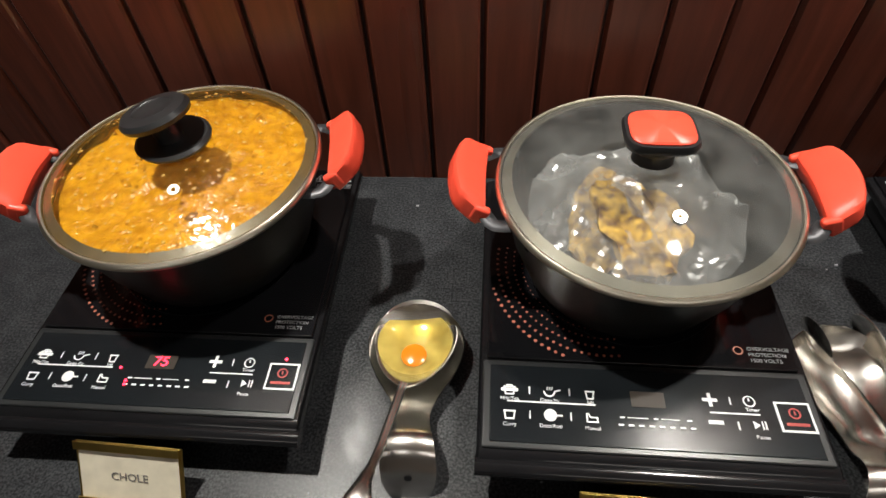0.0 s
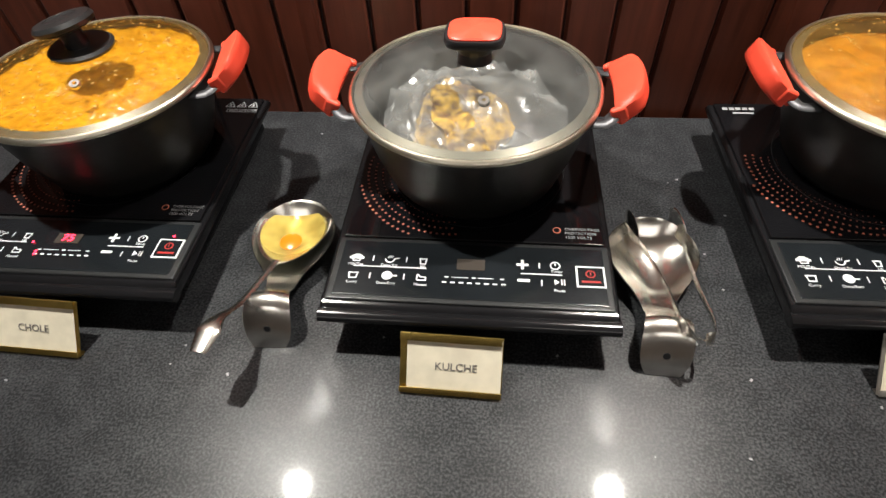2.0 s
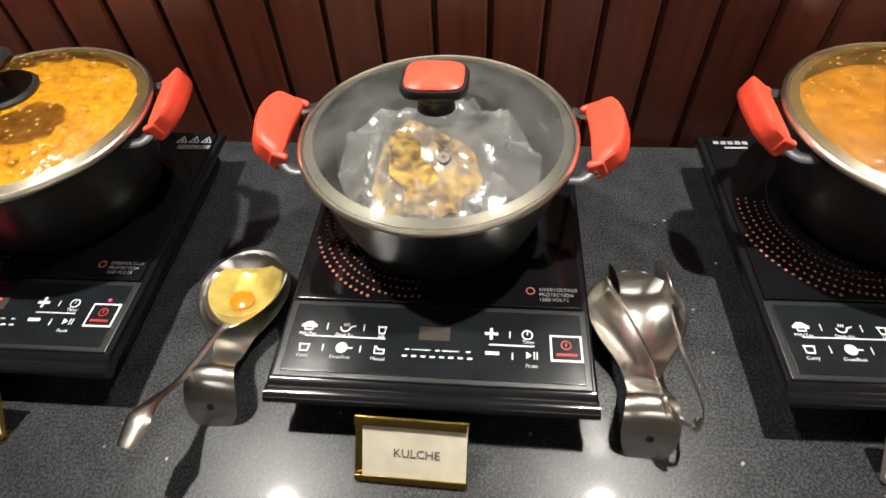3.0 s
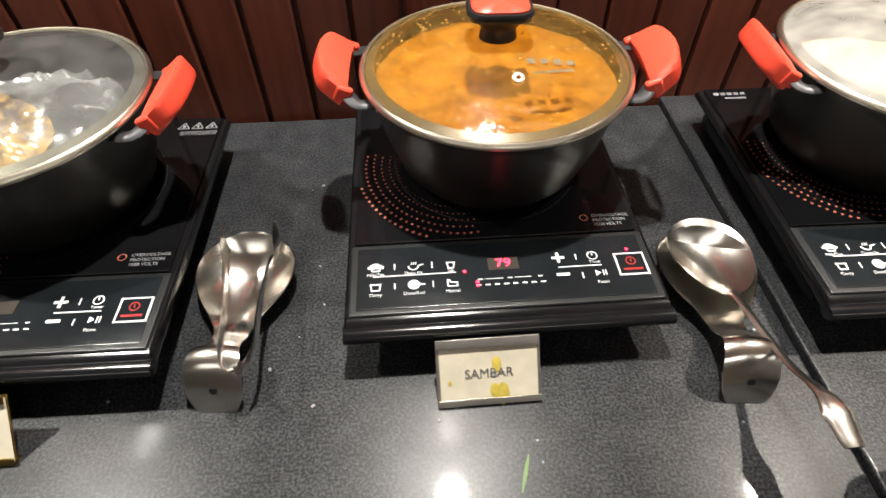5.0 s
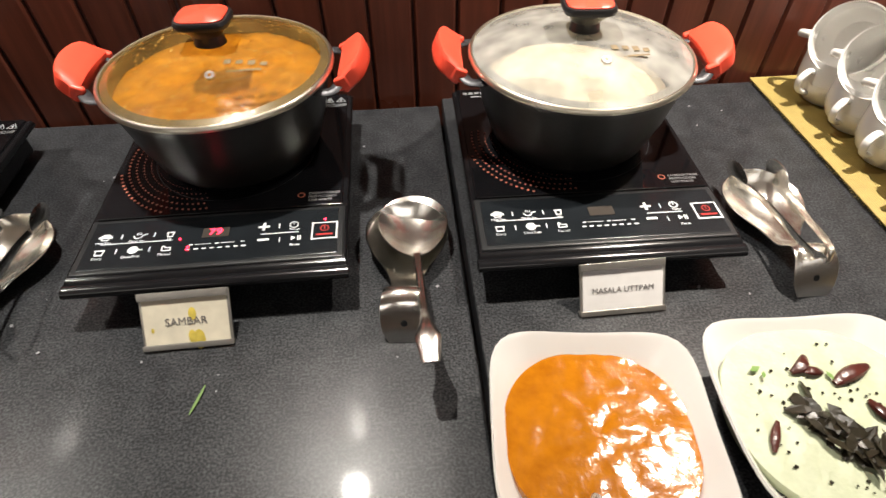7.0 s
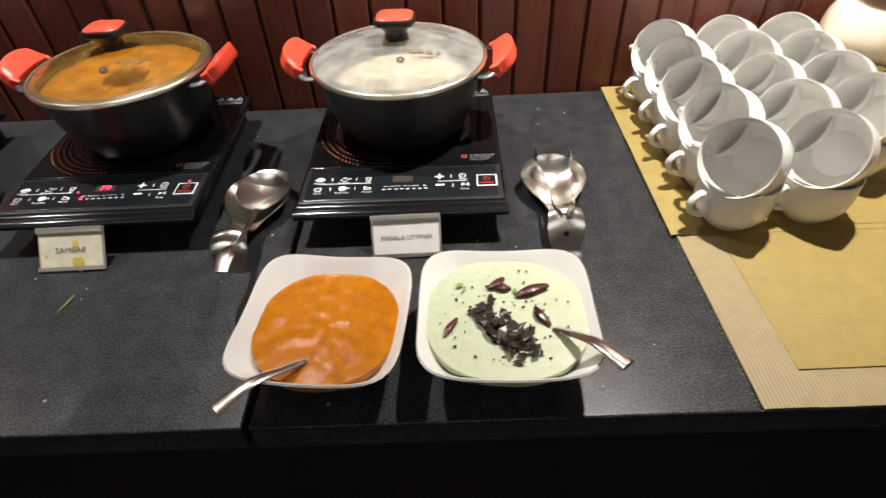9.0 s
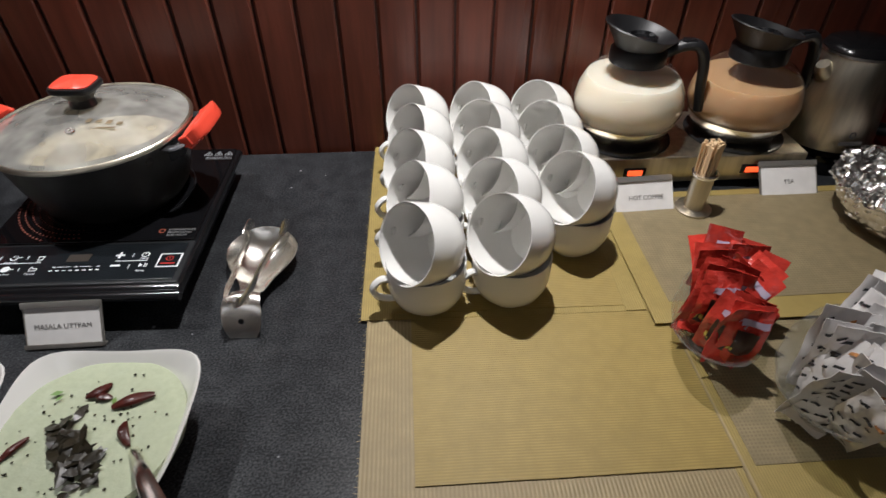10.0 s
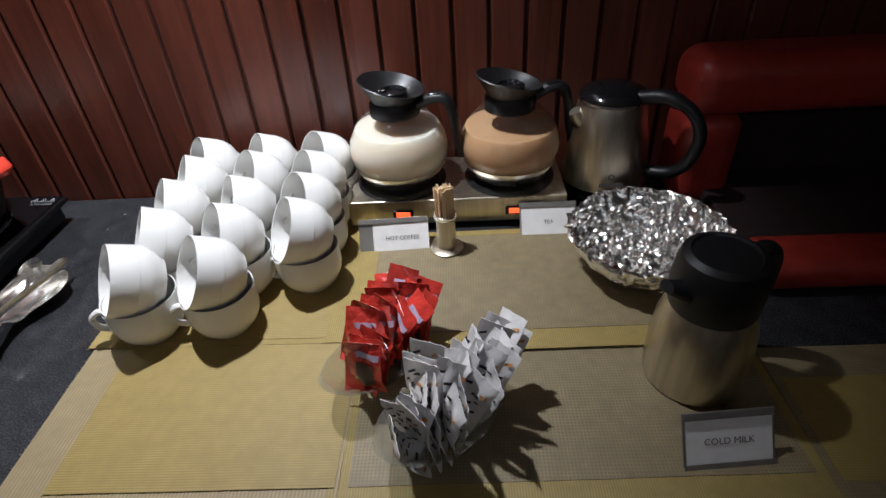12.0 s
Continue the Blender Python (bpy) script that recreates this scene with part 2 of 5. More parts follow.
STICK = material("birch sticks", (0.74, 0.54, 0.32), 0.65, vary=0.15, scale=90, stretch=(1, 1, 0.1), random_tint=0.1)
FOIL = material("crumpled aluminium foil", (0.92, 0.90, 0.86), 0.22, metal=1.0, vary=0.06, scale=50, bump=0.3, bump_scale=160)
SACHET_RED = material("red sachet film", (0.50, 0.040, 0.026), 0.22, vary=0.3, scale=60, bump=0.9, bump_scale=130, coat=0.5, random_tint=0.35)
SACHET_BROWN = material("dark brown print", (0.035, 0.012, 0.01), 0.35, vary=0.2)
SACHET_LILAC = material("lilac print", (0.48, 0.40, 0.52), 0.4, vary=0.1)
SACHET_WHITE = material("white sugar paper", (0.76, 0.74, 0.73), 0.5, vary=0.1, scale=50, bump=0.5, bump_scale=80, random_tint=0.12)
SACHET_INK = material("black print", (0.03, 0.03, 0.035), 0.6)
SACHET_ORANGE = material("orange print", (0.55, 0.25, 0.08), 0.6)
LEATHER = material("red leather", (0.30, 0.030, 0.018), 0.42, vary=0.2, scale=40, bump=0.25, bump_scale=350)
DARK_CLOTH = material("dark upholstery", (0.02, 0.008, 0.008), 0.8, vary=0.2)
CHILI = material("dried red chilli", (0.055, 0.010, 0.006), 0.3, vary=0.5, scale=60, bump=0.6, bump_scale=90)
CURRY_LEAF = material("fried curry leaf", (0.022, 0.018, 0.010), 0.35, vary=0.4, scale=90, bump=0.5)
GREEN = material("green leaf", (0.12, 0.22, 0.04), 0.5, vary=0.2)
SWITCH = material("lit switch", (1.0, 0.10, 0.02), 0.3, emit=3.5)
GLOW = material("downlight glow", (1.0, 0.90, 0.78), 0.4, emit=6.0)
# glow of the added, unseen fill panels
FILL_GLOW = material("fill panel glow", (1.0, 0.93, 0.85), 0.5, emit=0.9)


# ---- tools ----
def thing(name, label, category, group="", at=(0, 0, 0), rz=0.0, kind=""):
    ob = new(name)
    ob.empty_display_size = 0.02
    ob.matrix_basis = pose(*at, 0, 0, rz)
    return tagged(ob, label, category, group, kind)


def to_mesh(name, bm, mat, smooth=True):
    me = bpy.data.meshes.new(name)
    bmesh.ops.recalc_face_normals(bm, faces=bm.faces)
    weighted = bm.verts.layers.int.get("weighted") is not None
    bm.to_mesh(me)
    bm.free()
    me.materials.append(mat)
    if smooth and weighted:
        # large faces rule the shading of their rounded edges
        me.polygons.foreach_set("use_smooth", [True] * len(me.polygons))
        total = [Vector() for _ in me.vertices]
        for f in me.polygons:
            for v in f.vertices:
                total[v] += f.normal * f.area
        me.normals_split_custom_set_from_vertices([t.normalized() for t in total])
        return me
    if smooth:
        me.polygons.foreach_set("use_smooth", [True] * len(me.polygons))
        me.set_sharp_from_angle(angle=radians(38))
    return me


def part(name, bm, mat, parent=None, label="", m=None, smooth=True):
    ob = new(name, to_mesh(name, bm, mat, smooth))
    if parent:
        ob.parent = parent
    if m is not None:
        ob.matrix_basis = m
    return tagged(ob, label)


def box(x0, x1, y0, y1, z0, z1, bevel=0.0, seg=2, bm=None, m=None):
    bm = bm or bmesh.new()
    r = bmesh.ops.create_cube(bm, size=1)["verts"]
    for v in r:
        v.co = Vector(((x0 + x1) / 2 + v.co.x * (x1 - x0), (y0 + y1) / 2 + v.co.y * (y1 - y0), (z0 + z1) / 2 + v.co.z * (z1 - z0)))
    if bevel:
        edges = list({e for v in r for e in v.link_edges})
        bm.verts.layers.int.get("weighted") or bm.verts.layers.int.new("weighted")
        r = list(bm.verts)
        edges = list(bm.edges)
        r = bmesh.ops.bevel(bm, geom=edges, offset=bevel, segments=seg, affect="EDGES", profile=0.5)["verts"]
    if m is not None:
        bmesh.ops.transform(bm, matrix=m, verts=list({v for v in r}))
    return bm


def lathe(profile, n=48, bm=None, m=None, close=False):
    """Turns a profile of (radius, height) round z."""
    bm = bm or bmesh.new()
    rings = []
    for r, z in profile:
        if r < 1e-6:
            rings.append([bm.verts.new((0, 0, z))])
        else:
            rings.append([bm.verts.new((r * math.cos(2 * math.pi * k / n), r * math.sin(2 * math.pi * k / n), z)) for k in range(n)])
    pairs = list(zip(rings, rings[1:])) + ([(rings[-1], rings[0])] if close else [])
    for a, b in pairs:
        for k in range(n):
            q = [a[k % len(a)], a[(k + 1) % len(a)], b[(k + 1) % len(b)], b[k % len(b)]]
            q = list(dict.fromkeys(q))
            if len(q) > 2:
                bm.faces.new(q)
    if m is not None:
        bmesh.ops.transform(bm, matrix=m, verts=[v for ring in rings for v in ring])
    return bm


def sweep(points, size, n=10, bm=None, flat=1.0, up=(0, 0, 1)):
    """A tube along points; size is a radius or a list of them, flat squeezes it along its up side."""
    bm = bm or bmesh.new()
    pts = [Vector(p) for p in points]
    size = [size] * len(pts) if isinstance(size, (int, float)) else size
    rings = []
    for i, p in enumerate(pts):
        d = (pts[min(i + 1, len(pts) - 1)] - pts[max(i - 1, 0)]).normalized()
        s = d.cross(Vector(up))
        s = s.normalized() if s.length > 1e-4 else Vector((1, 0, 0))
        u = s.cross(d).normalized()
        rings.append([bm.verts.new(p + size[i] * (math.cos(2 * math.pi * k / n) * s + flat * math.sin(2 * math.pi * k / n) * u)) for k in range(n)])
    for a, b in zip(rings, rings[1:]):
        for k in range(n):
            bm.faces.new((a[k], a[(k + 1) % n], b[(k + 1) % n], b[k]))
    bm.faces.new(rings[0])
    bm.faces.new(rings[-1][::-1])
    return bm


def curve(points, n=8):
    """Catmull-Rom through points."""
    p = [Vector(q) for q in points]
    p = [2 * p[0] - p[1], *p, 2 * p[-1] - p[-2]]
    out = []
    for a, b, c, d in zip(p, p[1:], p[2:], p[3:]):
        for k in range(n):
            t = k / n
            out.append(0.5 * (2 * b + (c - a) * t + (2 * a - 5 * b + 4 * c - d) * t * t + (3 * b - 3 * c + d - a) * t ** 3))
    return out + [p[-2]]


def grid(nu, nv, f, bm=None, thick=0.0):
    """A sheet from f(u, v), with u and v from 0 to 1, thickened downwards along its normals."""
    bm = bm or bmesh.new()
    vs = [[bm.verts.new(f(i / nu, j / nv)) for j in range(nv + 1)] for i in range(nu + 1)]
    faces = [bm.faces.new((vs[i][j], vs[i + 1][j], vs[i + 1][j + 1], vs[i][j + 1])) for i in range(nu) for j in range(nv)]
    if thick:
        bmesh.ops.recalc_face_normals(bm, faces=faces)
        bmesh.ops.solidify(bm, geom=faces, thickness=thick)
    return bm


def letters(words, size, mat, parent, m, name="lettering", align="CENTER", squash=1.0):
    cu = bpy.data.curves.new("lettering", "FONT")
    cu.body, cu.size, cu.align_x, cu.align_y, cu.resolution_u = words, size, align, "CENTER", 3
    cu.extrude = 0.0001
    tmp = new("lettering_curve", cu)
    me = bpy.data.meshes.new_from_object(tmp.evaluated_get(bpy.context.evaluated_depsgraph_get()))
    bpy.data.objects.remove(tmp)
    me.materials.clear()
    me.materials.append(mat)
    ob = new(name, me)
    ob.parent = parent
    ob.matrix_basis = m @ Matrix.Diagonal((squash, 1, 1, 1))
    return ob


# ---- the room ----
def wall_y(x):
    return 0.243 + 0.021 * x


WALL_RZ = math.degrees(math.atan(0.021))


def slab(name, x0, x1, y0, y1, z0, z1, mat, label, category, bevel=0.0):
    ob = part(name, box(x0, x1, y0, y1, z0, z1, bevel), mat, None, smooth=bool(bevel))
    return tagged(ob, label, category, kind="structure")


slab("floor", -3.0, 4.5, -3.5, 0.6, -0.1, 0.0, FLOORM, "dark tiled floor in front of the buffet", "floor")
slab("ceiling", -3.0, 4.5, -3.5, 0.6, CEIL, CEIL + 0.1, CEILM, "plain ceiling over the buffet counter", "ceiling")
slab("wall_south", -3.0, 4.5, -3.6, -3.5, 0, CEIL, PLASTER, "dark plain wall facing the buffet", "wall")
slab("wall_west", -3.1, -3.0, -3.5, 0.6, 0, CEIL, PLASTER, "dark plain side wall", "wall")
slab("wall_east", 4.5, 4.6, -3.5, 0.6, 0, CEIL, PLASTER, "dark plain side wall", "wall")
SEAM = 0.702
slab("countertop_west", -2.2, SEAM - 0.004, -0.43, 0.238, Z - 0.04, Z, GRANITE, "polished charcoal granite countertop", "countertop", 0.003)
east = slab("countertop_east", SEAM + 0.003, 3.6, -0.43, 0.258, Z - 0.04, Z, GRANITE, "polished charcoal granite countertop", "countertop", 0.003)
slab("counter_front", -2.2, 3.6, -0.37, 0.20, 0.0, Z - 0.041, CARCASS, "dark brown cabinet front under the countertop", "cabinet")
for lx, ly, watts, cone, tint in LAMPS:
    dl = thing("downlight", "small round recessed downlight in the ceiling", "downlight", "downlights over the buffet", (lx, ly, CEIL))
    part("trim_ring", lathe([(0.034, 0), (0.034, -0.004), (0.044, -0.006), (0.050, 0)], 32), STEEL, dl)
    part("lens", lathe([(0.033, -0.002), (0, -0.002)], 24), GLOW, dl)
# unseen panel bodies that go with the added fill lamps
for lx, ly in FILL_PANELS:
    pn = thing("ceiling_light", "flat rectangular fill light panel added out of view on the ceiling", "ceiling light", "ceiling light panels", (lx, ly, CEIL))
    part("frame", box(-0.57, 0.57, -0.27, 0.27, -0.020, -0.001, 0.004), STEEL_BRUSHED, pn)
    part("diffuser", box(-0.55, 0.55, -0.25, 0.25, -0.024, -0.0205), FILL_GLOW, pn, smooth=False)


# ---- hobs ----
def flat(bm, pts, z):
    bm.faces.new([bm.verts.new((x, y, z)) for x, y in pts])
    return bm


def bar(x0, y0, x1, y1, w, z, bm):
    d = Vector((x1 - x0, y1 - y0)).normalized()
    n = Vector((-d.y, d.x)) * w / 2
    return flat(bm, [(x0 + n.x, y0 + n.y), (x0 - n.x, y0 - n.y), (x1 - n.x, y1 - n.y), (x1 + n.x, y1 + n.y)], z)


def ring(cx, cy, r, w, z, bm, a0=0, a1=360, n=16):
    for k in range(n):
        a, b = radians(a0 + (a1 - a0) * k / n), radians(a0 + (a1 - a0) * (k + 1) / n)
        flat(bm, [(cx + q * math.cos(c), cy + q * math.sin(c)) for q, c in ((r - w / 2, a), (r + w / 2, a), (r + w / 2, b), (r - w / 2, b))], z)
    return bm


HT = 0.0565  # height of the printed surface over the counter


def hob(at, rz=0.0):
    h = thing("induction_hob", "black glass portable induction hob with touch panel on the granite counter", "induction hob", "induction hobs along the buffet", at, rz)
    x0, x1 = -0.149, 0.135
    part("body", box(x0 + 0.016, x1 - 0.016, -0.125, 0.168, 0.006, 0.046, 0.006), BLACK_MATT, h)
    bm = bmesh.new()
    prof = [(-0.160, 0.040), (-0.156, 0.0495), (-0.148, 0.0525), (0.172, 0.0525), (0.176, 0.049), (0.176, 0.042), (-0.150, 0.036)]
    a = [bm.verts.new((x0, y, z)) for y, z in prof]
    b = [bm.verts.new((x1, y, z)) for y, z in prof]
    bm.faces.new(a)
    bm.faces.new(b[::-1])
    for k in range(len(prof)):
        bm.faces.new((a[k], b[k], b[(k + 1) % len(prof)], a[(k + 1) % len(prof)]))
    bm.verts.layers.int.new("weighted")
    bmesh.ops.bevel(bm, geom=list(bm.edges), offset=0.0022, segments=2, affect="EDGES")
    part("top_frame", bm, BLACK_PLASTIC, h, "black gloss plastic frame")
    part("front_lip", sweep([(x0 - 0.001, -0.158, 0.043), (x1 + 0.001, -0.158, 0.043)], 0.0085, 14, flat=0.75), BLACK_PLASTIC, h, "rounded glossy front lip")
    part("glass_plate", box(x0 + 0.007, x1 - 0.007, -0.0655, 0.171, 0.050, 0.0555, 0.0012, 1), BLACK_GLASS, h, "black glass cooking plate")
    part("panel_frame", box(x0 + 0.004, x1 - 0.004, -0.147, -0.067, 0.050, 0.0548, 0.0015, 1), PANEL_EDGE, h)
    part("control_panel", box(x0 + 0.010, x1 - 0.010, -0.1425, -0.072, 0.0525, 0.0558, 0.0012, 1), PANEL, h, "dark film touch panel with white icons")
    for fx in (x0 + 0.04, x1 - 0.04):
        for fy in (-0.09, 0.13):
            part("foot", lathe([(0.0, 0), (0.011, 0), (0.011, 0.006), (0, 0.006)], 14), BLACK_MATT, h, m=pose(fx, fy, 0.0))
    for k in range(5):
        part("vent_slot", box(-0.02 + 0.01 * k, -0.015 + 0.01 * k, -0.1262, -0.1245, 0.015, 0.035), BLACK_PLASTIC, h)
    z = HT
    icons = [(-0.122, -0.0965), (-0.088, -0.0965), (-0.054, -0.0975), (-0.122, -0.1185), (-0.088, -0.118), (-0.054, -0.1185)]
    for k, (ix, iy) in enumerate(icons):
        bm = bmesh.new()
        if k == 4:
            ring(ix, iy, 0.0027, 0.0054, z, bm)
            bar(ix + 0.004, iy, ix + 0.010, iy, 0.0016, z, bm)
        elif k == 1:
            ring(ix, iy, 0.0045, 0.0014, z, bm, 180, 360, 8)
            bar(ix + 0.004, iy, ix + 0.0095, iy + 0.0015, 0.0014, z, bm)
            for q in (-0.002, 0, 0.002):
                bar(ix + q, iy + 0.001, ix + q + 0.0008, iy + 0.0042, 0.0008, z, bm)
        elif k == 5:
            bar(ix - 0.004, iy + 0.004, ix - 0.004, iy - 0.0035, 0.0013, z, bm)
            bar(ix - 0.004, iy - 0.0035, ix + 0.005, iy - 0.0035, 0.0013, z, bm)
            bar(ix + 0.0045, iy - 0.0035, ix + 0.0045, iy + 0.0010, 0.0013, z, bm)
            bar(ix + 0.0045, iy + 0.0005, ix - 0.001, iy + 0.0005, 0.0013, z, bm)
            bar(ix - 0.001, iy + 0.0005, ix - 0.003, iy + 0.004, 0.0013, z, bm)
        else:
            w = 0.0052 if k != 2 else 0.0042
            bar(ix - w, iy + 0.0026, ix + w, iy + 0.0026, 0.0015, z, bm)
            bar(ix - w + 0.001, iy + 0.002, ix - w + 0.0018, iy - 0.004, 0.0013, z, bm)
            bar(ix + w - 0.001, iy + 0.002, ix + w - 0.0018, iy - 0.004, 0.0013, z, bm)
            bar(ix - w + 0.0012, iy - 0.004, ix + w - 0.0012, iy - 0.004, 0.0015, z, bm)
            if k == 0:
                bar(ix - w - 0.002, iy, ix + w + 0.002, iy, 0.003, z, bm)
                bar(ix - 0.003, iy + 0.0042, ix + 0.003, iy + 0.0042, 0.0012, z, bm)
        part("icon", bm, PRINT, h, smooth=False)
    for words, ix, iy in (("Milk/Tea", -0.122, -0.1048), ("Deep fry", -0.088, -0.1048), ("Idli", -0.054, -0.1050), ("Curry", -0.122, -0.1275), ("Dosa/Roti", -0.088, -0.1275), ("Manual", -0.054, -0.1275), ("Timer", 0.078, -0.1040), ("Pause", 0.080, -0.1272)):
        letters(words, 0.0046, PRINT, h, pose(ix, iy, z), "printed_label")
    bm = bmesh.new()
    bar(-0.124, -0.1070, -0.050, -0.1070, 0.0013, z, bm)
    bar(0.043, -0.1080, 0.083, -0.1080, 0.0013, z, bm)
    for ix in (-0.105, -0.071):
        bar(ix, -0.0930, ix, -0.1000, 0.0011, z, bm)
        bar(ix, -0.1150, ix, -0.1220, 0.0011, z, bm)
    bar(0.0615, -0.0935, 0.0615, -0.1005, 0.0011, z, bm)
    bar(0.0635, -0.1150, 0.0635, -0.1220, 0.0011, z, bm)
    tagged(part("divider_line", bm, PRINT, h, smooth=False), kind="stuff")
    bm = bmesh.new()
    bar(0.0390, -0.0968, 0.0510, -0.0968, 0.0030, z, bm)
    bar(0.0450, -0.0908, 0.0450, -0.1028, 0.0029, z + 0.00015, bm)
    part("plus_icon", bm, PRINT, h, smooth=False)
    part("minus_icon", bar(0.0400, -0.1165, 0.0520, -0.1165, 0.0034, z, bmesh.new()), PRINT, h, smooth=False)
    bm = ring(0.077, -0.0965, 0.0045, 0.0012, z, bmesh.new())
    bar(0.077, -0.0965, 0.077, -0.0935, 0.0012, z, bm)
    part("timer_icon", bm, PRINT, h, smooth=False)
    bm = flat(bmesh.new(), [(0.0755, -0.1135), (0.0755, -0.1205), (0.0805, -0.1170)], z)
    bar(0.0825, -0.1135, 0.0825, -0.1205, 0.0012, z, bm)
    bar(0.0850, -0.1135, 0.0850, -0.1205, 0.0012, z, bm)
    part("pause_icon", bm, PRINT, h, smooth=False)
    bm = bmesh.new()
    for k in range(8):
        bar(-0.033 + k * 0.0082, -0.1230, -0.0285 + k * 0.0082, -0.1230, 0.0017, z, bm)
    for a, b in ((-0.025, -0.008), (0.002, 0.017)):
        bar(a, -0.1165, b, -0.1165, 0.0008, z, bm)
    for a in (-0.031, -0.004, 0.023):
        bar(a, -0.1165, a + 0.004, -0.1165, 0.0015, z, bm)
    tagged(part("level_scale", bm, PRINT, h, smooth=False), kind="stuff")
    bm = box(0.0965, 0.1245, -0.1215, -0.0955, z - 0.002, z - 0.0001)
    part("power_frame", bm, PRINT, h, "white square outline round the power key", smooth=False)
    part("power_key", box(0.0983, 0.1227, -0.1197, -0.0973, z - 0.0015, z + 0.0001), PANEL, h, smooth=False)
    bm = ring(0.1105, -0.1055, 0.0042, 0.0013, z + 0.0004, bmesh.new())
    bar(0.1105, -0.1035, 0.1105, -0.1070, 0.0013, z + 0.0006, bm)
    bar(0.1015, -0.1150, 0.1195, -0.1150, 0.0026, z + 0.0004, bm)
    part("power_icon", bm, RED_PRINT, h, smooth=False)
    part("display", box(-0.020, 0.008, -0.1065, -0.0925, z - 0.001, z - 0.0001), LED_OFF, h, smooth=False)
    # copper dots in widening arcs round the cooking zone
    bm = bmesh.new()
    for i in range(6):
        r = 0.113 - i * 0.0088
        dot = 0.0017 - i * 0.00024
        count = int(30 - i)
        for k in range(count):
            a = radians(168 + (k + 0.5 * (i % 2)) * 110 / count)
            px, py = -0.035 + r * 0.95 * math.cos(a), 0.045 + r * math.sin(a)
            if px > x0 + 0.011 and py > -0.0625:
                flat(bm, [(px + dot * math.cos(q * math.pi / 4), py + dot * math.sin(q * math.pi / 4)) for q in range(8)], z - 0.0003)
    tagged(part("dot_pattern", bm, COPPER_DOT, h, "copper dots printed in arcs", smooth=False), kind="stuff")
    part("zone_ring", ring(-0.005, 0.05, 0.098, 0.0010, z - 0.0003, bmesh.new(), n=64), PANEL_EDGE, h, smooth=False)
    for k, words in enumerate(("OVERVOLTAGE", "PROTECTION", "1500 VOLTS")):
        letters(words, 0.0052, PRINT_DIM, h, pose(0.089, -0.0455 - 0.0058 * k, z - 0.0005), "printed_label", "LEFT")
    part("warning_icon", ring(0.081, -0.0475, 0.0038, 0.0011, z - 0.0003, bmesh.new()), COPPER_DOT, h, smooth=False)
    bm = bmesh.new()
    for k in range(3):
        cx = 0.088 + 0.016 * k
        for a in range(3):
            p, q = radians(90 + 120 * a), radians(210 + 120 * a)
            bar(cx + 0.0075 * math.cos(p), 0.153 + 0.0075 * math.sin(p), cx + 0.0075 * math.cos(q), 0.153 + 0.0075 * math.sin(q), 0.0013, z - 0.0003, bm)
        bar(cx, 0.151, cx, 0.156, 0.0025, z - 0.0003, bm)
    for k in range(4):
        bar(0.086, 0.1435 - 0.002 * k, 0.128, 0.1435 - 0.002 * k, 0.0007, z - 0.0003, bm)
    tagged(part("warning_triangles", bm, PRINT_DIM, h, smooth=False), kind="stuff")
    bm = bmesh.new()
    for k in range(5):
        bar(-0.135 + 0.0082 * k, 0.158, -0.1285 + 0.0082 * k, 0.158, 0.006, z - 0.0003, bm)
    bar(-0.124, 0.149, -0.098, 0.149, 0.0035, z - 0.0003, bm)
    tagged(part("maker_mark", bm, PRINT_DIM, h, smooth=False), kind="stuff")
    return h


def light_display(h, digits):
    letters(digits, 0.0135, RED_LED, h, pose(-0.006, -0.0995, HT + 0.0004), "led_digits", squash=1.1)
    bm = bmesh.new()
    for ix, iy in ((-0.042, -0.107), (-0.0315, -0.1195), (-0.0315, -0.1232), (0.1105, -0.0915)):
        ring(ix, iy, 0.0007, 0.0014, HT + 0.0005, bm)
    tagged(part("led_dots", bm, RED_LED, h, smooth=False), kind="stuff")


HOBS = {"A": (-0.436, 0.015), "B": (0.0, 0.0), "C": (0.4375, 0.020), "D": (0.861, 0.013)}
first = hob((*HOBS["A"], Z))
hobs = {"A": first}
for key in "BCD":
    hobs[key] = copy_thing(first, pose(*HOBS[key], Z, 0, 0, {"B": -0.3, "C": 0.4, "D": -0.8}[key]))
light_display(hobs["A"], "75")
light_display(hobs["C"], "79")


# ---- pots ----
RIM = 0.106   # rim over the hob's glass
PR = 0.126


def pot_body():
    out = [(0.0, 0), (0.080, 0), (0.089, 0.003), (0.098, 0.014), (0.112, 0.055), (0.121, RIM - 0.012), (PR - 0.002, RIM - 0.004), (PR, RIM)]
    inn = [(PR - 0.002, RIM), (0.118, RIM - 0.010), (0.108, 0.055), (0.092, 0.014), (0.083, 0.006), (0, 0.006)]
    return lathe(out + inn, 72)


def grip(side):
    """A silicone sleeve, bowed outwards, thicker in the middle."""
    bm = bmesh.new()
    bmesh.ops.create_cube(bm, size=1)
    bmesh.ops.subdivide_edges(bm, edges=list(bm.edges), cuts=5, use_grid_fill=True)
    for v in bm.verts:
        x, y, z = v.co * 2
        fat = (abs(x) ** 7 + abs(y) ** 7 + abs(z) ** 7) ** (1 / 7)
        if fat > 1e-6:
            cap = max(abs(x), abs(y), abs(z)) / fat
            x, y, z = x * cap, y * cap, z * cap
        w = 0.0168 - 0.0022 * y * y
        v.co = Vector((side * (0.003 - 0.006 * y * y + w * x), (0.0420 - 0.004 * x) * y, 0.0115 * z + 0.004 * x - 0.002 * y * y))
    return bm


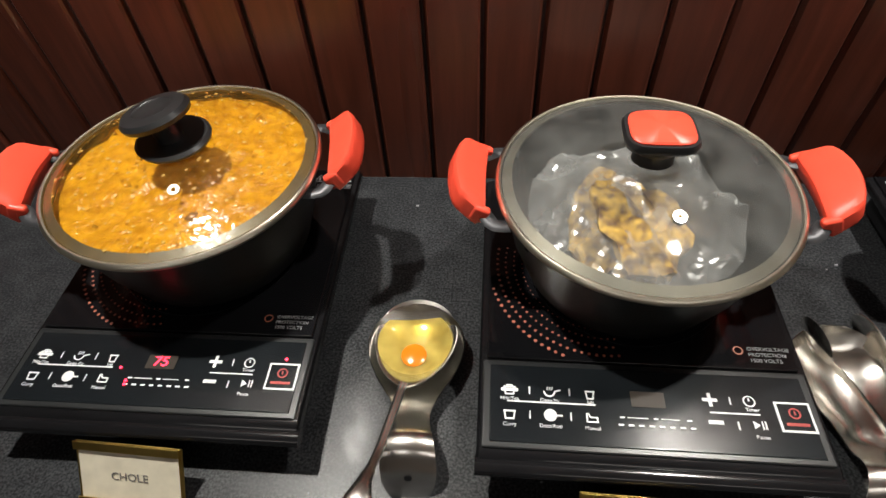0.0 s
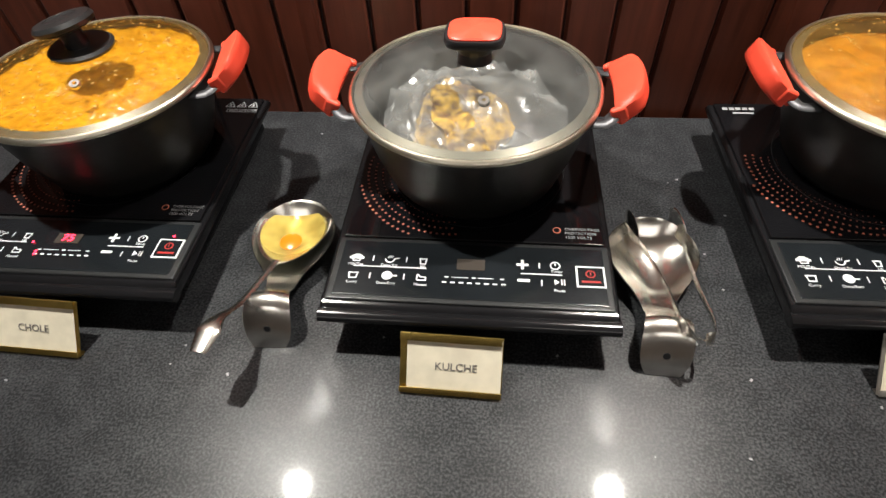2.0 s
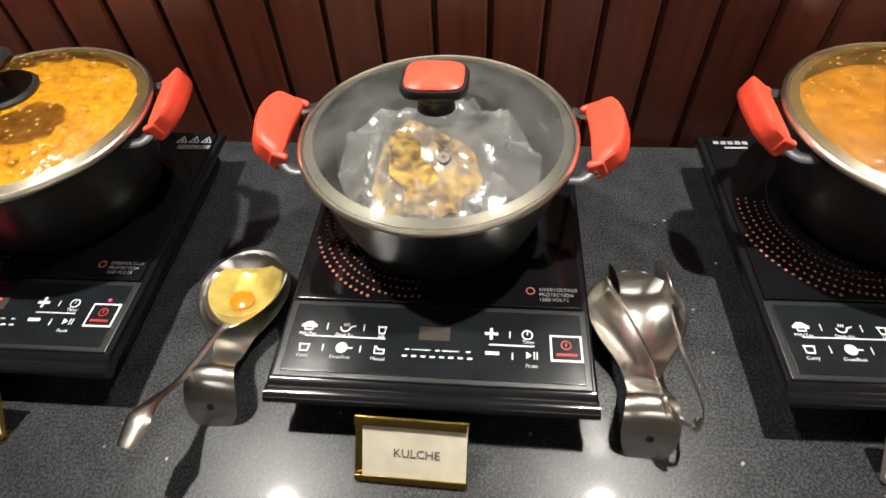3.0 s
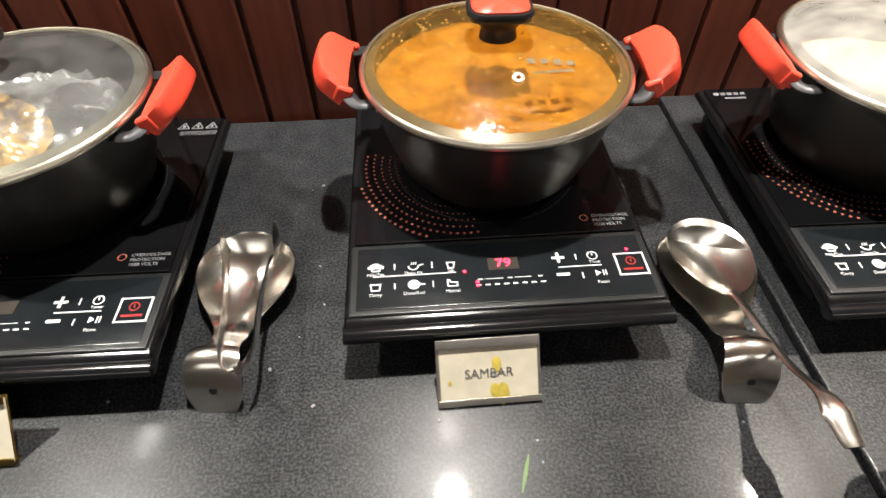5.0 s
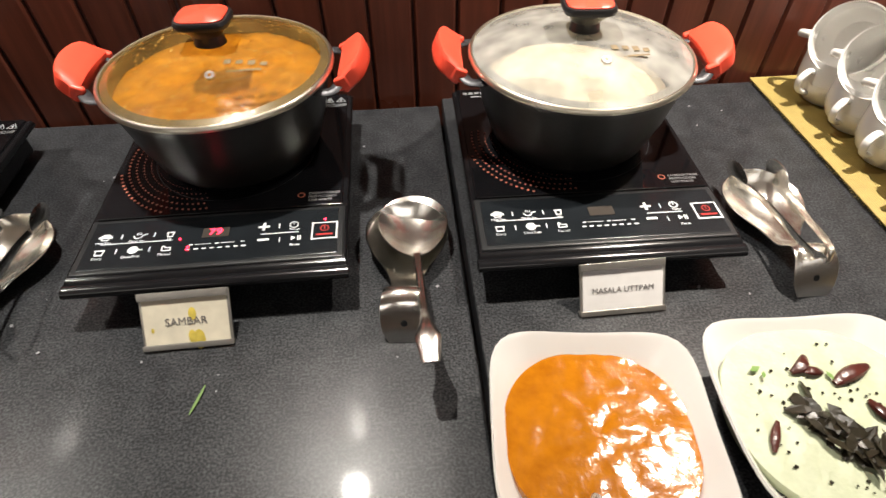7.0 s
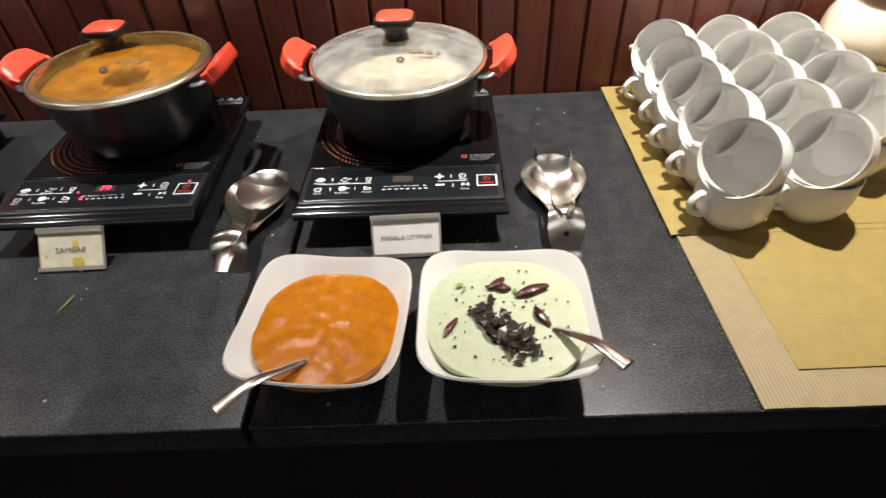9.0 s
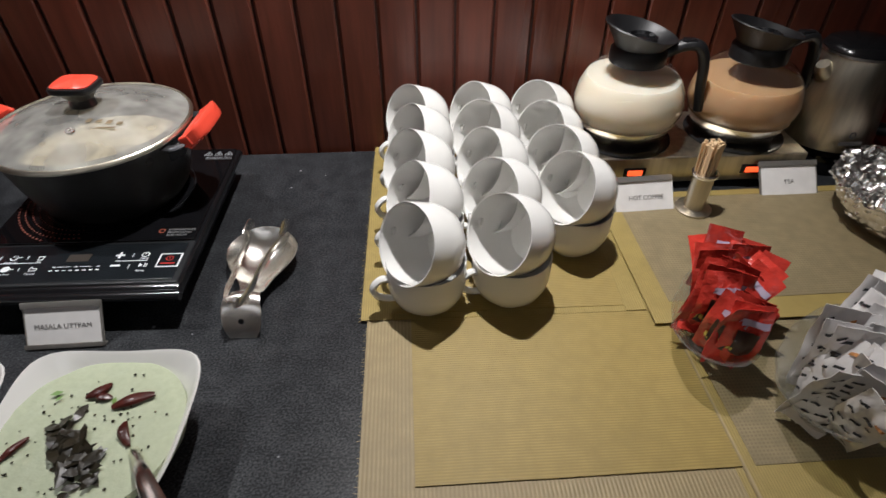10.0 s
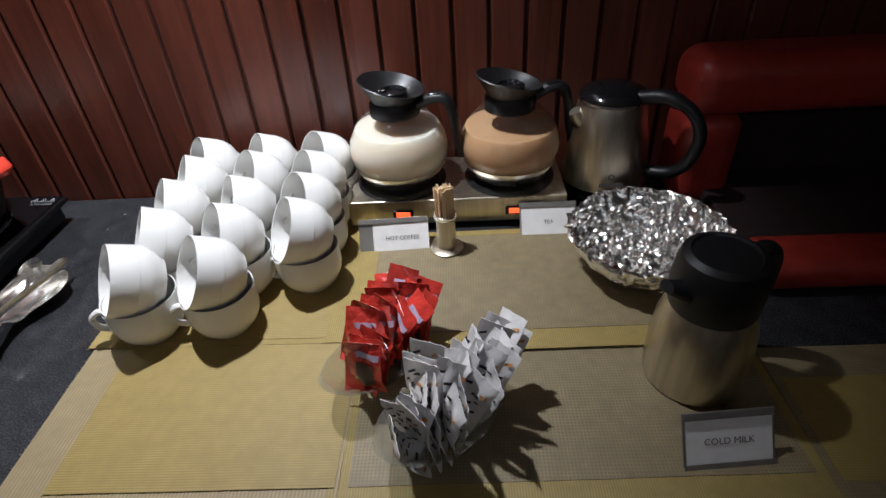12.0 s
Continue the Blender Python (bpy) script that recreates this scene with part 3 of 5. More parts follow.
def pot(at, rz, label):
    p = thing("cooking_pot", label, "cooking pot", "pots on the induction hobs", at, rz)
    part("body", pot_body(), POT, p)
    for side in (-1, 1):
        bm = bmesh.new()
        pts = [(0.108, 0.047), (0.128, 0.048), (0.138, 0.038), (0.148, 0.031), (0.152, 0.018), (0.152, -0.018), (0.148, -0.031), (0.138, -0.038), (0.128, -0.048), (0.108, -0.047)]
        path = curve([(side * x, y, RIM - 0.006 + 0.35 * max(0, x - 0.128)) for x, y in pts], 3)
        part("handle_lug", sweep(path, 0.0070, 8, flat=0.45), LUG, p, "grey cast lug of the handle")
        g = part("handle_grip", grip(side), SILICONE, p, "red orange silicone grip", pose(side * 0.1520, 0, RIM + 0.007, 0, -side * 24, 0))
        part("end_cuff", box(-0.008, 0.008, -0.0440, -0.036, -0.008, 0.008, 0.003, 2), SILICONE, g, m=pose(-side * 0.012, 0, -0.002))
        part("end_cuff", box(-0.008, 0.008, 0.036, 0.0440, -0.008, 0.008, 0.003, 2), SILICONE, g, m=pose(-side * 0.012, 0, -0.002))
    return p


def dome(r):
    return 0.004 + 0.026 * (1 - (r / 0.126) ** 2)


def lid(at, rz, glass, knob, label, tilt=(0, 0)):
    p = thing("pot_lid", label, "pot lid", "glass lids on the pots", at, rz)
    p.matrix_basis = pose(*at, tilt[0], tilt[1], rz)
    part("glass_dome", lathe([(0.1262 * k / 16, dome(0.1262 * k / 16)) for k in range(17)], 72), glass, p, "clear domed glass")
    part("steel_rim", lathe([(0.1248, 0.0058), (0.1246, 0.0015), (0.1258, -0.0008), (0.1288, -0.0002), (0.1298, 0.0022), (0.1288, 0.0048), (0.1265, 0.0062)], 80, close=True), STEEL_RIM, p, "polished steel rim band")
    v = part("steam_vent", lathe([(0.0020, 0.0005), (0.0020, 0.0024), (0.0052, 0.0024), (0.0062, 0.0), (0.0062, -0.001)], 20), STEEL, p, m=pose(0.012, -0.062, dome(0.063) + 0.0004, 18, 0, 0))
    part("inner_band", lathe([(0.1150, dome(0.115) - 0.0012), (0.1150, dome(0.115) - 0.0030), (0.1225, -0.0010), (0.1235, dome(0.1235) - 0.0012)], 72, close=True), LID_BAND, p, "dull steel band under the glass edge")
    z = dome(0)
    if knob == "red":
        bm = bmesh.new()
        n = 40
        prof = [(0.0165, 0), (0.0160, 0.003), (0.0150, 0.010), (0.020, 0.018), (0.0270, 0.023), (0.0280, 0.027), (0.0265, 0.0305), (0.0, 0.0315)]
        rings = []
        for k, (r, h) in enumerate(prof):
            e = 2 + min(2.2, max(0, (h - 0.009) * 160))
            row = []
            for q in range(n):
                a = 2 * math.pi * q / n
                s = (abs(math.cos(a)) ** e + abs(math.sin(a)) ** e) ** (-1 / e)
                row.append(bm.verts.new((r * s * math.cos(a) * 1.05, r * s * math.sin(a) * 0.9, z + h)))
            rings.append(row)
        for a, b in zip(rings, rings[1:]):
            for q in range(n):
                bm.faces.new((a[q], a[(q + 1) % n], b[(q + 1) % n], b[q]))
        bmesh.ops.remove_doubles(bm, verts=list(bm.verts), dist=1e-5)
        kn = part("knob", bm, KNOB_BLACK, p, "black bakelite knob")
        bm = bmesh.new()
        rows = []
        for s0, h in ((1, 0.0300), (1, 0.0318), (0.93, 0.0332), (0.0001, 0.0345)):
            row = []
            for q in range(n):
                a = 2 * math.pi * q / n
                s = (abs(math.cos(a)) ** 4.2 + abs(math.sin(a)) ** 4.2) ** (-1 / 4.2)
                row.append(bm.verts.new((0.0242 * s0 * s * math.cos(a) * 1.05, 0.0242 * s0 * s * math.sin(a) * 0.9, z + h)))
            rows.append(row)
        for a, b in zip(rows, rows[1:]):
            for q in range(n):
                bm.faces.new((a[q], a[(q + 1) % n], b[(q + 1) % n], b[q]))
        part("knob_inlay", bm, SILICONE, kn, "red orange silicone inlay")
    else:
        kn = part("knob", lathe([(0, 0), (0.012, 0), (0.012, 0.020), (0.024, 0.022), (0.031, 0.025), (0.032, 0.029), (0.029, 0.033), (0.018, 0.0345), (0.0165, 0.0335), (0, 0.0335)], 40), KNOB_BLACK, p, "black round knob", pose(0, 0, z, -6, -10, 0))
        part("knob_washer", lathe([(0, -0.001), (0.033, -0.001), (0.034, 0.002), (0.031, 0.0045), (0.024, 0.0035), (0, 0.003)], 40), KNOB_BLACK, kn, "black flat washer", pose(0.002, 0, 0.001, 6, 10, 0))
    return p


POTS = {"A": (-0.433, 0.066), "B": (-0.010, 0.050), "C": (0.438, 0.076), "D": (0.851, 0.066)}
PZ = Z + 0.0562
looks = {"A": ("black non-stick pot with red grips, full of orange curry", GLASS_WET, "black", "glass lid with a black round knob, wet inside", 10),
         "B": ("black non-stick pot with red grips, holding bagged bread", GLASS_CLEAR, "red", "clear glass lid with red topped knob", -1),
         "C": ("black non-stick pot with red grips, full of orange sambar", GLASS_STEAM, "red", "wet glass lid with red topped knob", -2),
         "D": ("black non-stick pot with red grips, steaming inside", GLASS_FOG, "red", "steamed-up glass lid with red topped knob", -4)}
for key, (px, py) in POTS.items():
    text, glass, knob, lid_text, turn = looks[key]
    pot((px, py, PZ), turn, text)
    cover = lid((px, py, PZ + RIM + 0.0012), turn, glass, knob, lid_text)
    if key in "CD":
        bm = bmesh.new()
        for i in range(4):
            mx = 0.022 + 0.012 * i
            bar(mx, -0.038 + 0.10 * (mx - 0.04), mx + 0.007, -0.038 + 0.10 * (mx - 0.033), 0.010 - 0.002 * (i % 2), dome(math.hypot(mx + 0.003, 0.038)) + 0.0010, bm)
        bar(0.026, -0.052, 0.062, -0.049, 0.004, dome(0.068) + 0.0010, bm)
        part("maker_mark", bm, LID_PRINT, cover, "dull grey printed maker's mark", smooth=False)


def food(name, key, mat, level, label, wave=0.004, seed=0):
    px, py = POTS[key]
    r = 0.0925 + (0.1185 - 0.0925) * (level / RIM) ** 0.8 + 0.0015
    bm = bmesh.new()
    rows = []
    for i in range(22):
        q = i / 21
        rows.append([bm.verts.new((q * r * math.cos(a), q * r * math.sin(a), level + wave * noise.noise(Vector((q * 9 * math.cos(a) + seed, q * 9 * math.sin(a), seed)))) ) for a in [2 * math.pi * k / 60 for k in range(60)]])
    for a, b in zip(rows, rows[1:]):
        for k in range(60):
            bm.faces.new((a[k], a[(k + 1) % 60], b[(k + 1) % 60], b[k]))
    bmesh.ops.remove_doubles(bm, verts=rows[0], dist=1e-5)
    low = [bm.verts.new((0.74 * v.co.x, 0.74 * v.co.y, 0.02)) for v in rows[-1]]
    for k in range(60):
        bm.faces.new((rows[-1][k], rows[-1][(k + 1) % 60], low[(k + 1) % 60], low[k]))
    bm.faces.new(low)
    ob = part(name, bm, mat, None, m=pose(px, py, PZ))
    return tagged(ob, label, "food", kind="stuff")


food("curry", "A", CURRY, 0.103, "thick bubbling orange chickpea curry in the pot", 0.005, 3)
food("sambar", "C", SAMBAR, 0.094, "orange lentil sambar filling the pot", 0.004, 7)
food("steamed_cakes", "D", WHITE_FOOD, 0.066, "pale steaming food inside the pot", 0.004, 11)


def droplets(key, count, seed, spread):
    rnd = random.Random(seed)
    bm = bmesh.new()
    for _ in range(count):
        r, a = 0.116 * rnd.random() ** 0.5, rnd.uniform(0, 2 * math.pi)
        if r < 0.03:
            continue
        s = rnd.uniform(0.0006, 0.0017) * spread
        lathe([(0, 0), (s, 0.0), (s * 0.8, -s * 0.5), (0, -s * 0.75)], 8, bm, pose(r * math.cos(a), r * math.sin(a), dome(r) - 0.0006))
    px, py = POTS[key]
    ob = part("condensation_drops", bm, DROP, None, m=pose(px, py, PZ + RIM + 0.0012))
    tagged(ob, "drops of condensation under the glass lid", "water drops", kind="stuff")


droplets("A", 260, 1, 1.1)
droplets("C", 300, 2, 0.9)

# bread in a crumpled clear bag inside the second pot
px, py = POTS["B"]
for k, (dx, dy, h, rz, sx, sy) in enumerate(((-0.012, -0.026, 0.046, 12, 0.044, 0.060), (-0.026, -0.014, 0.054, -14, 0.036, 0.054), (-0.004, -0.030, 0.061, 30, 0.040, 0.050))):
    def slab_bread(u, v, k=k, sx=sx, sy=sy):
        a, r = 2 * math.pi * u, max(v, 1e-4)
        w = 1 + 0.10 * math.sin(3 * a + k) + 0.05 * math.sin(7 * a)
        return (sx * r * w * math.cos(a), sy * r * w * math.sin(a), 0.010 * noise.noise(Vector((3 * r * math.cos(a), 3 * r * math.sin(a), k * 4.0))) + 0.004 * (1 - r))
    bread = part("flat_bread", grid(36, 8, slab_bread, thick=0.006), BREAD, None, m=pose(px + dx, py + dy, PZ + h + 0.024, 15, 6 * k - 4, rz))
    tagged(bread, "brown speckled flat bread inside a plastic bag", "bread", "breads in the pot")


def bag(u, v):
    a, r = 2 * math.pi * u, v
    p = Vector((0.098 * r * math.cos(a), 0.098 * r * math.sin(a), 0.0))
    crease = noise.ridged_multi_fractal(Vector((p.x * 16, p.y * 16, 2.0)), 0.9, 2.0, 3, 0.8, 1.6)
    p.z = 0.086 + 0.024 * (1 - r * r) + 0.020 * (crease - 1.0) * (0.3 + r)
    p.z = min(0.107 + 0.018 * (1 - r * r), max(0.03, p.z))
    return p


ob = part("plastic_bag", grid(90, 26, bag), FILM, None, m=pose(px, py, PZ), smooth=False)
tagged(ob, "crumpled clear plastic bag round the bread", "plastic bag")


# ---- spoon rests, spoons and tongs ----
REST = [(0.0, 0.010, 0.036, 0.0), (-0.006, 0.026, 0.033, 0.006), (-0.018, 0.040, 0.030, 0.016), (-0.035, 0.047, 0.028, 0.022), (-0.055, 0.045, 0.026, 0.022), (-0.075, 0.036, 0.024, 0.018),
        (-0.092, 0.024, 0.021, 0.010), (-0.106, 0.017, 0.018, 0.004), (-0.118, 0.016, 0.022, 0.0), (-0.130, 0.018, 0.034, -0.003), (-0.141, 0.021, 0.041, -0.004), (-0.153, 0.023, 0.038, -0.004), (-0.164, 0.024, 0.026, -0.003), (-0.172, 0.022, 0.012, -0.002), (-0.177, 0.016, 0.001, 0.0)]


def smooth_row(rows, t):
    x = t * (len(rows) - 1)
    i = min(int(x), len(rows) - 2)
    f = x - i
    p = [rows[max(0, i - 1)], rows[i], rows[i + 1], rows[min(len(rows) - 1, i + 2)]]
    return [0.5 * (2 * b + (c - a) * f + (2 * a - 5 * b + 4 * c - d) * f * f + (3 * b - 3 * c + d - a) * f ** 3) for a, b, c, d in zip(*p)]


def spoon_rest(at, rz):
    p = thing("spoon_rest", "polished stainless steel spoon rest on the granite counter", "spoon rest", "spoon rests between the hobs", at, rz)

    def f(u, v):
        y, w, z, dish = smooth_row(REST, u)
        q = 2 * v - 1
        return (w * q, y, z - dish * (1 - q * q))
    part("tray", grid(60, 16, f, thick=0.0012), STEEL, p)
    part("rivet_hole", lathe([(0, 0.0004), (0.0032, 0.0004), (0.0036, 0)], 14), BLACK_MATT, p, "small dark hole", pose(0, -0.1685, 0.0215, 66, 0, 0))
    return p


RESTS = {"AB": (-0.214, 0.004, 2.5), "BC": (0.188, -0.004, -3), "CD": (0.640, -0.026, -4), "DE": (1.072, -0.008, -1)}
rest0 = spoon_rest((*RESTS["AB"][:2], Z), RESTS["AB"][2])
for key in ("BC", "CD", "DE"):
    copy_thing(rest0, pose(*RESTS[key][:2], Z, 0, 0, RESTS[key][2]))


def serving_spoon(bowl, end, label, liquid=None, wide=0.040, long=0.050, lift=0.03):
    """Bowl centre to handle end, both in the world."""
    b, e = Vector(bowl), Vector(end)
    d = Vector((e.x - b.x, e.y - b.y, 0))
    length = d.length
    rz = math.degrees(math.atan2(d.y, d.x))
    p = thing("serving_spoon", label, "spoon", "serving spoons", bowl, rz)

    def f(u, v):
        a, r = 2 * math.pi * u, v
        x = long * r * math.cos(a)
        y = wide * r * math.sin(a) * (1 - 0.16 * math.cos(a))
        return (x, y, 0.013 * r * r)
    part("bowl", grid(48, 10, f, thick=0.001), STEEL, p)
    dz = e.z - b.z
    s = [(long - 0.004, 0, 0.0115), (long + 0.012, 0, 0.016), (length * 0.62, 0, max(dz * 0.6, lift)), (length * 0.82, 0, dz * 0.9 + 0.006), (length, 0, dz)]
    path = curve(s, 8)
    n = len(path)
    size = []
    for i in range(n):
        t = i / (n - 1)
        size.append(0.0042 + 0.0022 * max(0, 1 - 8 * t) + 0.0065 * max(0, math.sin(math.pi * min(1, max(0, (t - 0.68) / 0.36)))) + 0.0014 * max(0, math.sin(40 * t)) * (t > 0.6))
    part("handle", sweep(path, size, 12, flat=0.3), STEEL, p, "ornate handle with flared end")
    if liquid:
        part("sauce_film", lathe([(0.037, 0.0128), (0.030, 0.0090), (0.024, 0.0066), (0.012, 0.0042), (0, 0.0034)], 32), liquid, p, "thin oily yellow sauce left in the spoon, bowl shine painted in")
    return p


# heavy fog paints the lamp shine of the steel bowl into the oil
OIL = clear("yellow oil with painted shine", tint=(0.92, 0.78, 0.30), fog=0.62, fog_color=(0.72, 0.60, 0.20), rough=0.05)
YOLK = material("orange sauce", (0.75, 0.20, 0.010), 0.2, vary=0.1)
sp = serving_spoon((-0.214, -0.034, Z + 0.014), (-0.240, -0.220, Z + 0.066), "steel serving spoon with oily sauce on the spoon rest", OIL)
part("sauce_spot", lathe([(0.0125, 0.0), (0.010, 0.0012), (0, 0.0018)], 24), YOLK, sp, "orange spot of sauce", pose(0.013, 0.002, 0.0082))
serving_spoon((0.645, -0.060, Z + 0.016), (0.651, -0.268, Z + 0.064), "clean steel serving spoon with patterned handle on its rest")


def tongs(at, rz, label):
    """Two sprung arms joined by a bend at y = 0, their tips at y = 0.15."""
    p = thing("serving_tongs", label, "tongs", "steel serving tongs", at, rz)
    for side in (-1, 1):
        pts = curve([(0, -0.004, 0.040), (side * 0.009, 0.000, 0.040), (side * 0.014, 0.020, 0.038), (side * 0.015, 0.060, 0.034), (side * 0.019, 0.100, 0.030), (side * 0.024, 0.128, 0.026)], 6)
        part("arm", sweep(pts, [0.0068] * 6 + [0.0055] * (len(pts) - 6), 10, flat=0.14, up=(1, 0, 0.15)), STEEL, p)

        def tip(u, v, side=side):
            a, r = 2 * math.pi * u, v
            return (side * (0.004 * (1 - r * r)), 0.026 * r * math.cos(a), 0.014 * r * math.sin(a))
        part("spoon_tip", grid(24, 6, tip, thick=0.0009), STEEL, p, "oval spoon tip", pose(side * 0.025, 0.150, 0.026, -8, 0, 0))
    return p


tongs((0.205, -0.168, Z + 0.012), 6, "steel serving tongs lying on the spoon rest")
tongs((1.066, -0.170, Z + 0.012), -3, "steel serving tongs lying on the spoon rest")


# ---- cards ----
def card(words, x, y, width, height, lean, text_size, paper, trim, label, rz=0.0, sheet=(0.03, 0.97), words_at=0.5, stain=()):
    """A small leaning holder: backing, folded trims, printed sheet. y is its foot."""
    c = thing("menu_card", label, "menu card", "dish cards on the buffet", (x, y, Z + 0.0005), rz)
    c.matrix_basis = pose(x, y, Z + 0.001, -lean, 0, rz)
    w = width / 2
    part("holder", box(-w, w, 0.0, 0.0016, 0.0, height, 0.0004, 1), trim, c, "metal card holder")
    part("foot", box(-w, w, 0.0016, 0.020, 0.0, 0.0016, 0.0004, 1), trim, c, m=pose(0, 0, 0, lean * 0.5, 0, 0))
    s0, s1 = -w + width * sheet[0], -w + width * sheet[1]

    def f(u, v):
        return (s0 + (s1 - s0) * u, -0.0008 - 0.0004 * abs(noise.noise(Vector((u * 4 + x * 9, v * 3, 1.0)))), 0.002 + (height - 0.004) * v)
    part("paper", grid(14, 10, f), paper, c, "printed paper sheet")
    part("lower_trim", box(-w, w, -0.0034, -0.0022, 0.0, height * 0.10, 0.0004, 1), trim, c)
    part("upper_trim", box(-w, w * 0.97, -0.0036, -0.0022, height * 0.88, height + 0.001, 0.0004, 1), trim, c)
    letters(words, text_size, INK, c, pose(-w + width * words_at, -0.00145, height * 0.47, 90, 0, 0), "dish_name")
    for sx, sz, sr in stain:
        part("stain", lathe([(sr, 0), (sr * 0.5, 0.0001), (0, 0.0001)], 12), STAIN, c, m=pose(sx * w, -0.00135, sz * height, 90, 0, 0) @ Matrix.Diagonal((1, 1.7, 1, 1)))
    return c


card("CHOLE", -0.447, -0.194, 0.097, 0.058, 38, 0.0105, PAPER, BRASS, "stained cream card reading CHOLE in a brass holder", -2)
card("KULCHE", -0.021, -0.213, 0.096, 0.058, 40, 0.0105, PAPER, BRASS, "cream card reading KULCHE in a brass holder", -1.5, sheet=(0.07, 0.99), words_at=0.55)
card("SAMBAR", 0.4105, -0.188, 0.089, 0.058, 40, 0.0112, PAPER, ACRYLIC, "yellow stained card reading SAMBAR in a metal holder", 1, stain=((0.15, 0.6, 0.004), (0.25, 0.14, 0.006), (-0.75, 0.35, 0.0015), (0.1, 0.2, 0.004)))
card("MASALA UTTPAM", 0.859, -0.187, 0.092, 0.056, 35, 0.0085, PAPER_WHITE, ACRYLIC, "white card reading MASALA UTTPAM in a metal holder", 1)
card("HOT COFFEE", 1.631, 0.028, 0.116, 0.062, 38, 0.0095, PAPER_WHITE, ACRYLIC, "white card reading HOT COFFEE in a metal holder", 3, sheet=(0.20, 1.0), words_at=0.62)
card("TEA", 1.891, 0.058, 0.097, 0.063, 42, 0.0095, PAPER_WHITE, ACRYLIC, "white card reading TEA leaning on the coffee warmer", 0)
card("COLD MILK", 2.022, -0.366, 0.099, 0.062, 32, 0.0105, PAPER_WHITE, ACRYLIC, "white card reading COLD MILK in a metal holder", 4)


# ---- bowls of chutney ----
def square(a, e):
    return (abs(math.cos(a)) ** e + abs(math.sin(a)) ** e) ** (-1 / e)


def chutney_bowl(at, rz, sx, sy, label):
    p = thing("porcelain_bowl", label, "bowl", "chutney bowls on the counter", at, rz)
    bm = bmesh.new()
    prof = [(0.0, 0.000), (0.45, 0.000), (0.55, 0.004), (0.78, 0.030), (0.96, 0.058), (1.0, 0.064), (0.985, 0.066), (0.95, 0.063), (0.74, 0.032), (0.5, 0.008), (0, 0.006)]
    n, rows = 72, []
    for r, h in prof:
        row = []
        for k in range(n):
            a = 2 * math.pi * k / n
            e = 2 + 3.0 * r
            q = r * square(a, e)
            lift = 0.010 * max(0, r - 0.6) * (square(a, e) - 1) * 6
            row.append(bm.verts.new((sx * q * math.cos(a), sy * q * math.sin(a), h + lift)))
        rows.append(row)
    for a, b in zip(rows, rows[1:]):
        for k in range(n):
            bm.faces.new((a[k], a[(k + 1) % n], b[(k + 1) % n], b[k]))
    bmesh.ops.remove_doubles(bm, verts=rows[0] + rows[-1], dist=1e-5)
    part("bowl", bm, PORCELAIN, p)
    return p


def chutney(at, rz, sx, sy, level, mat, label, seed):
    def f(u, v):
        a = 2 * math.pi * u
        q = v * square(a, 2.25)
        return (sx * q * math.cos(a), sy * q * math.sin(a), level + 0.0012 * noise.noise(Vector((30 * v * math.cos(a) * 0.2, 6 * v * math.sin(a), seed))))
    ob = part("chutney", grid(60, 14, f, thick=0.010), mat, None, m=pose(*at, 0, 0, rz))
    return tagged(ob, label, "food", kind="stuff")


B1, B2 = (0.781, -0.338, Z), (0.972, -0.340, Z)
chutney_bowl(B1, -6, 0.088, 0.088, "square white porcelain bowl of orange chutney")
chutney_bowl(B2, -2, 0.092, 0.089, "square white porcelain bowl of coconut chutney")
chutney(B1, -6, 0.077, 0.077, 0.049, CHUTNEY, "smooth orange tomato chutney in the bowl", 2.0)
chutney(B2, -2, 0.085, 0.082, 0.056, COCONUT, "pale green coconut chutney in the bowl", 5.0)


def small_spoon(points, label):
    p = thing("teaspoon", label, "spoon", "spoons in the chutney bowls", points[0])
    base = Vector(points[0])
    path = curve([Vector(q) - base for q in points], 8)
    n = len(path)
    part("handle", sweep(path, [0.0045 + 0.0045 * (i / (n - 1)) ** 2 for i in range(n)], 10, flat=0.3), STEEL, p)
    part("bowl", lathe([(0.0, 0.002), (0.012, 0.003), (0.017, 0.007), (0.0165, 0.0075), (0.011, 0.004), (0, 0.003)], 24), STEEL, p, m=pose(0, 0, -0.012) @ Matrix.Diagonal((1, 1.3, 1, 1)))
    return p


small_spoon([(0.776, -0.372, Z + 0.040), (0.754, -0.398, Z + 0.058), (0.727, -0.424, Z + 0.072), (0.700, -0.450, Z + 0.070)], "steel teaspoon standing in the orange chutney")
small_spoon([(1.012, -0.352, Z + 0.048), (1.030, -0.372, Z + 0.064), (1.050, -0.398, Z + 0.080), (1.072, -0.428, Z + 0.084)], "steel teaspoon resting in the coconut chutney")


def chilli(points, size, label, mat=CHILI, name="dried_chilli"):
    pts = curve(points, 6)
    n = len(pts)
    ob = part(name, sweep(pts, [size * (0.25 + math.sin(math.pi * (0.08 + 0.84 * i / (n - 1)))) for i in range(n)], 8, flat=0.55), mat)
    return tagged(ob, label, "chilli", "tempering on the chutney")


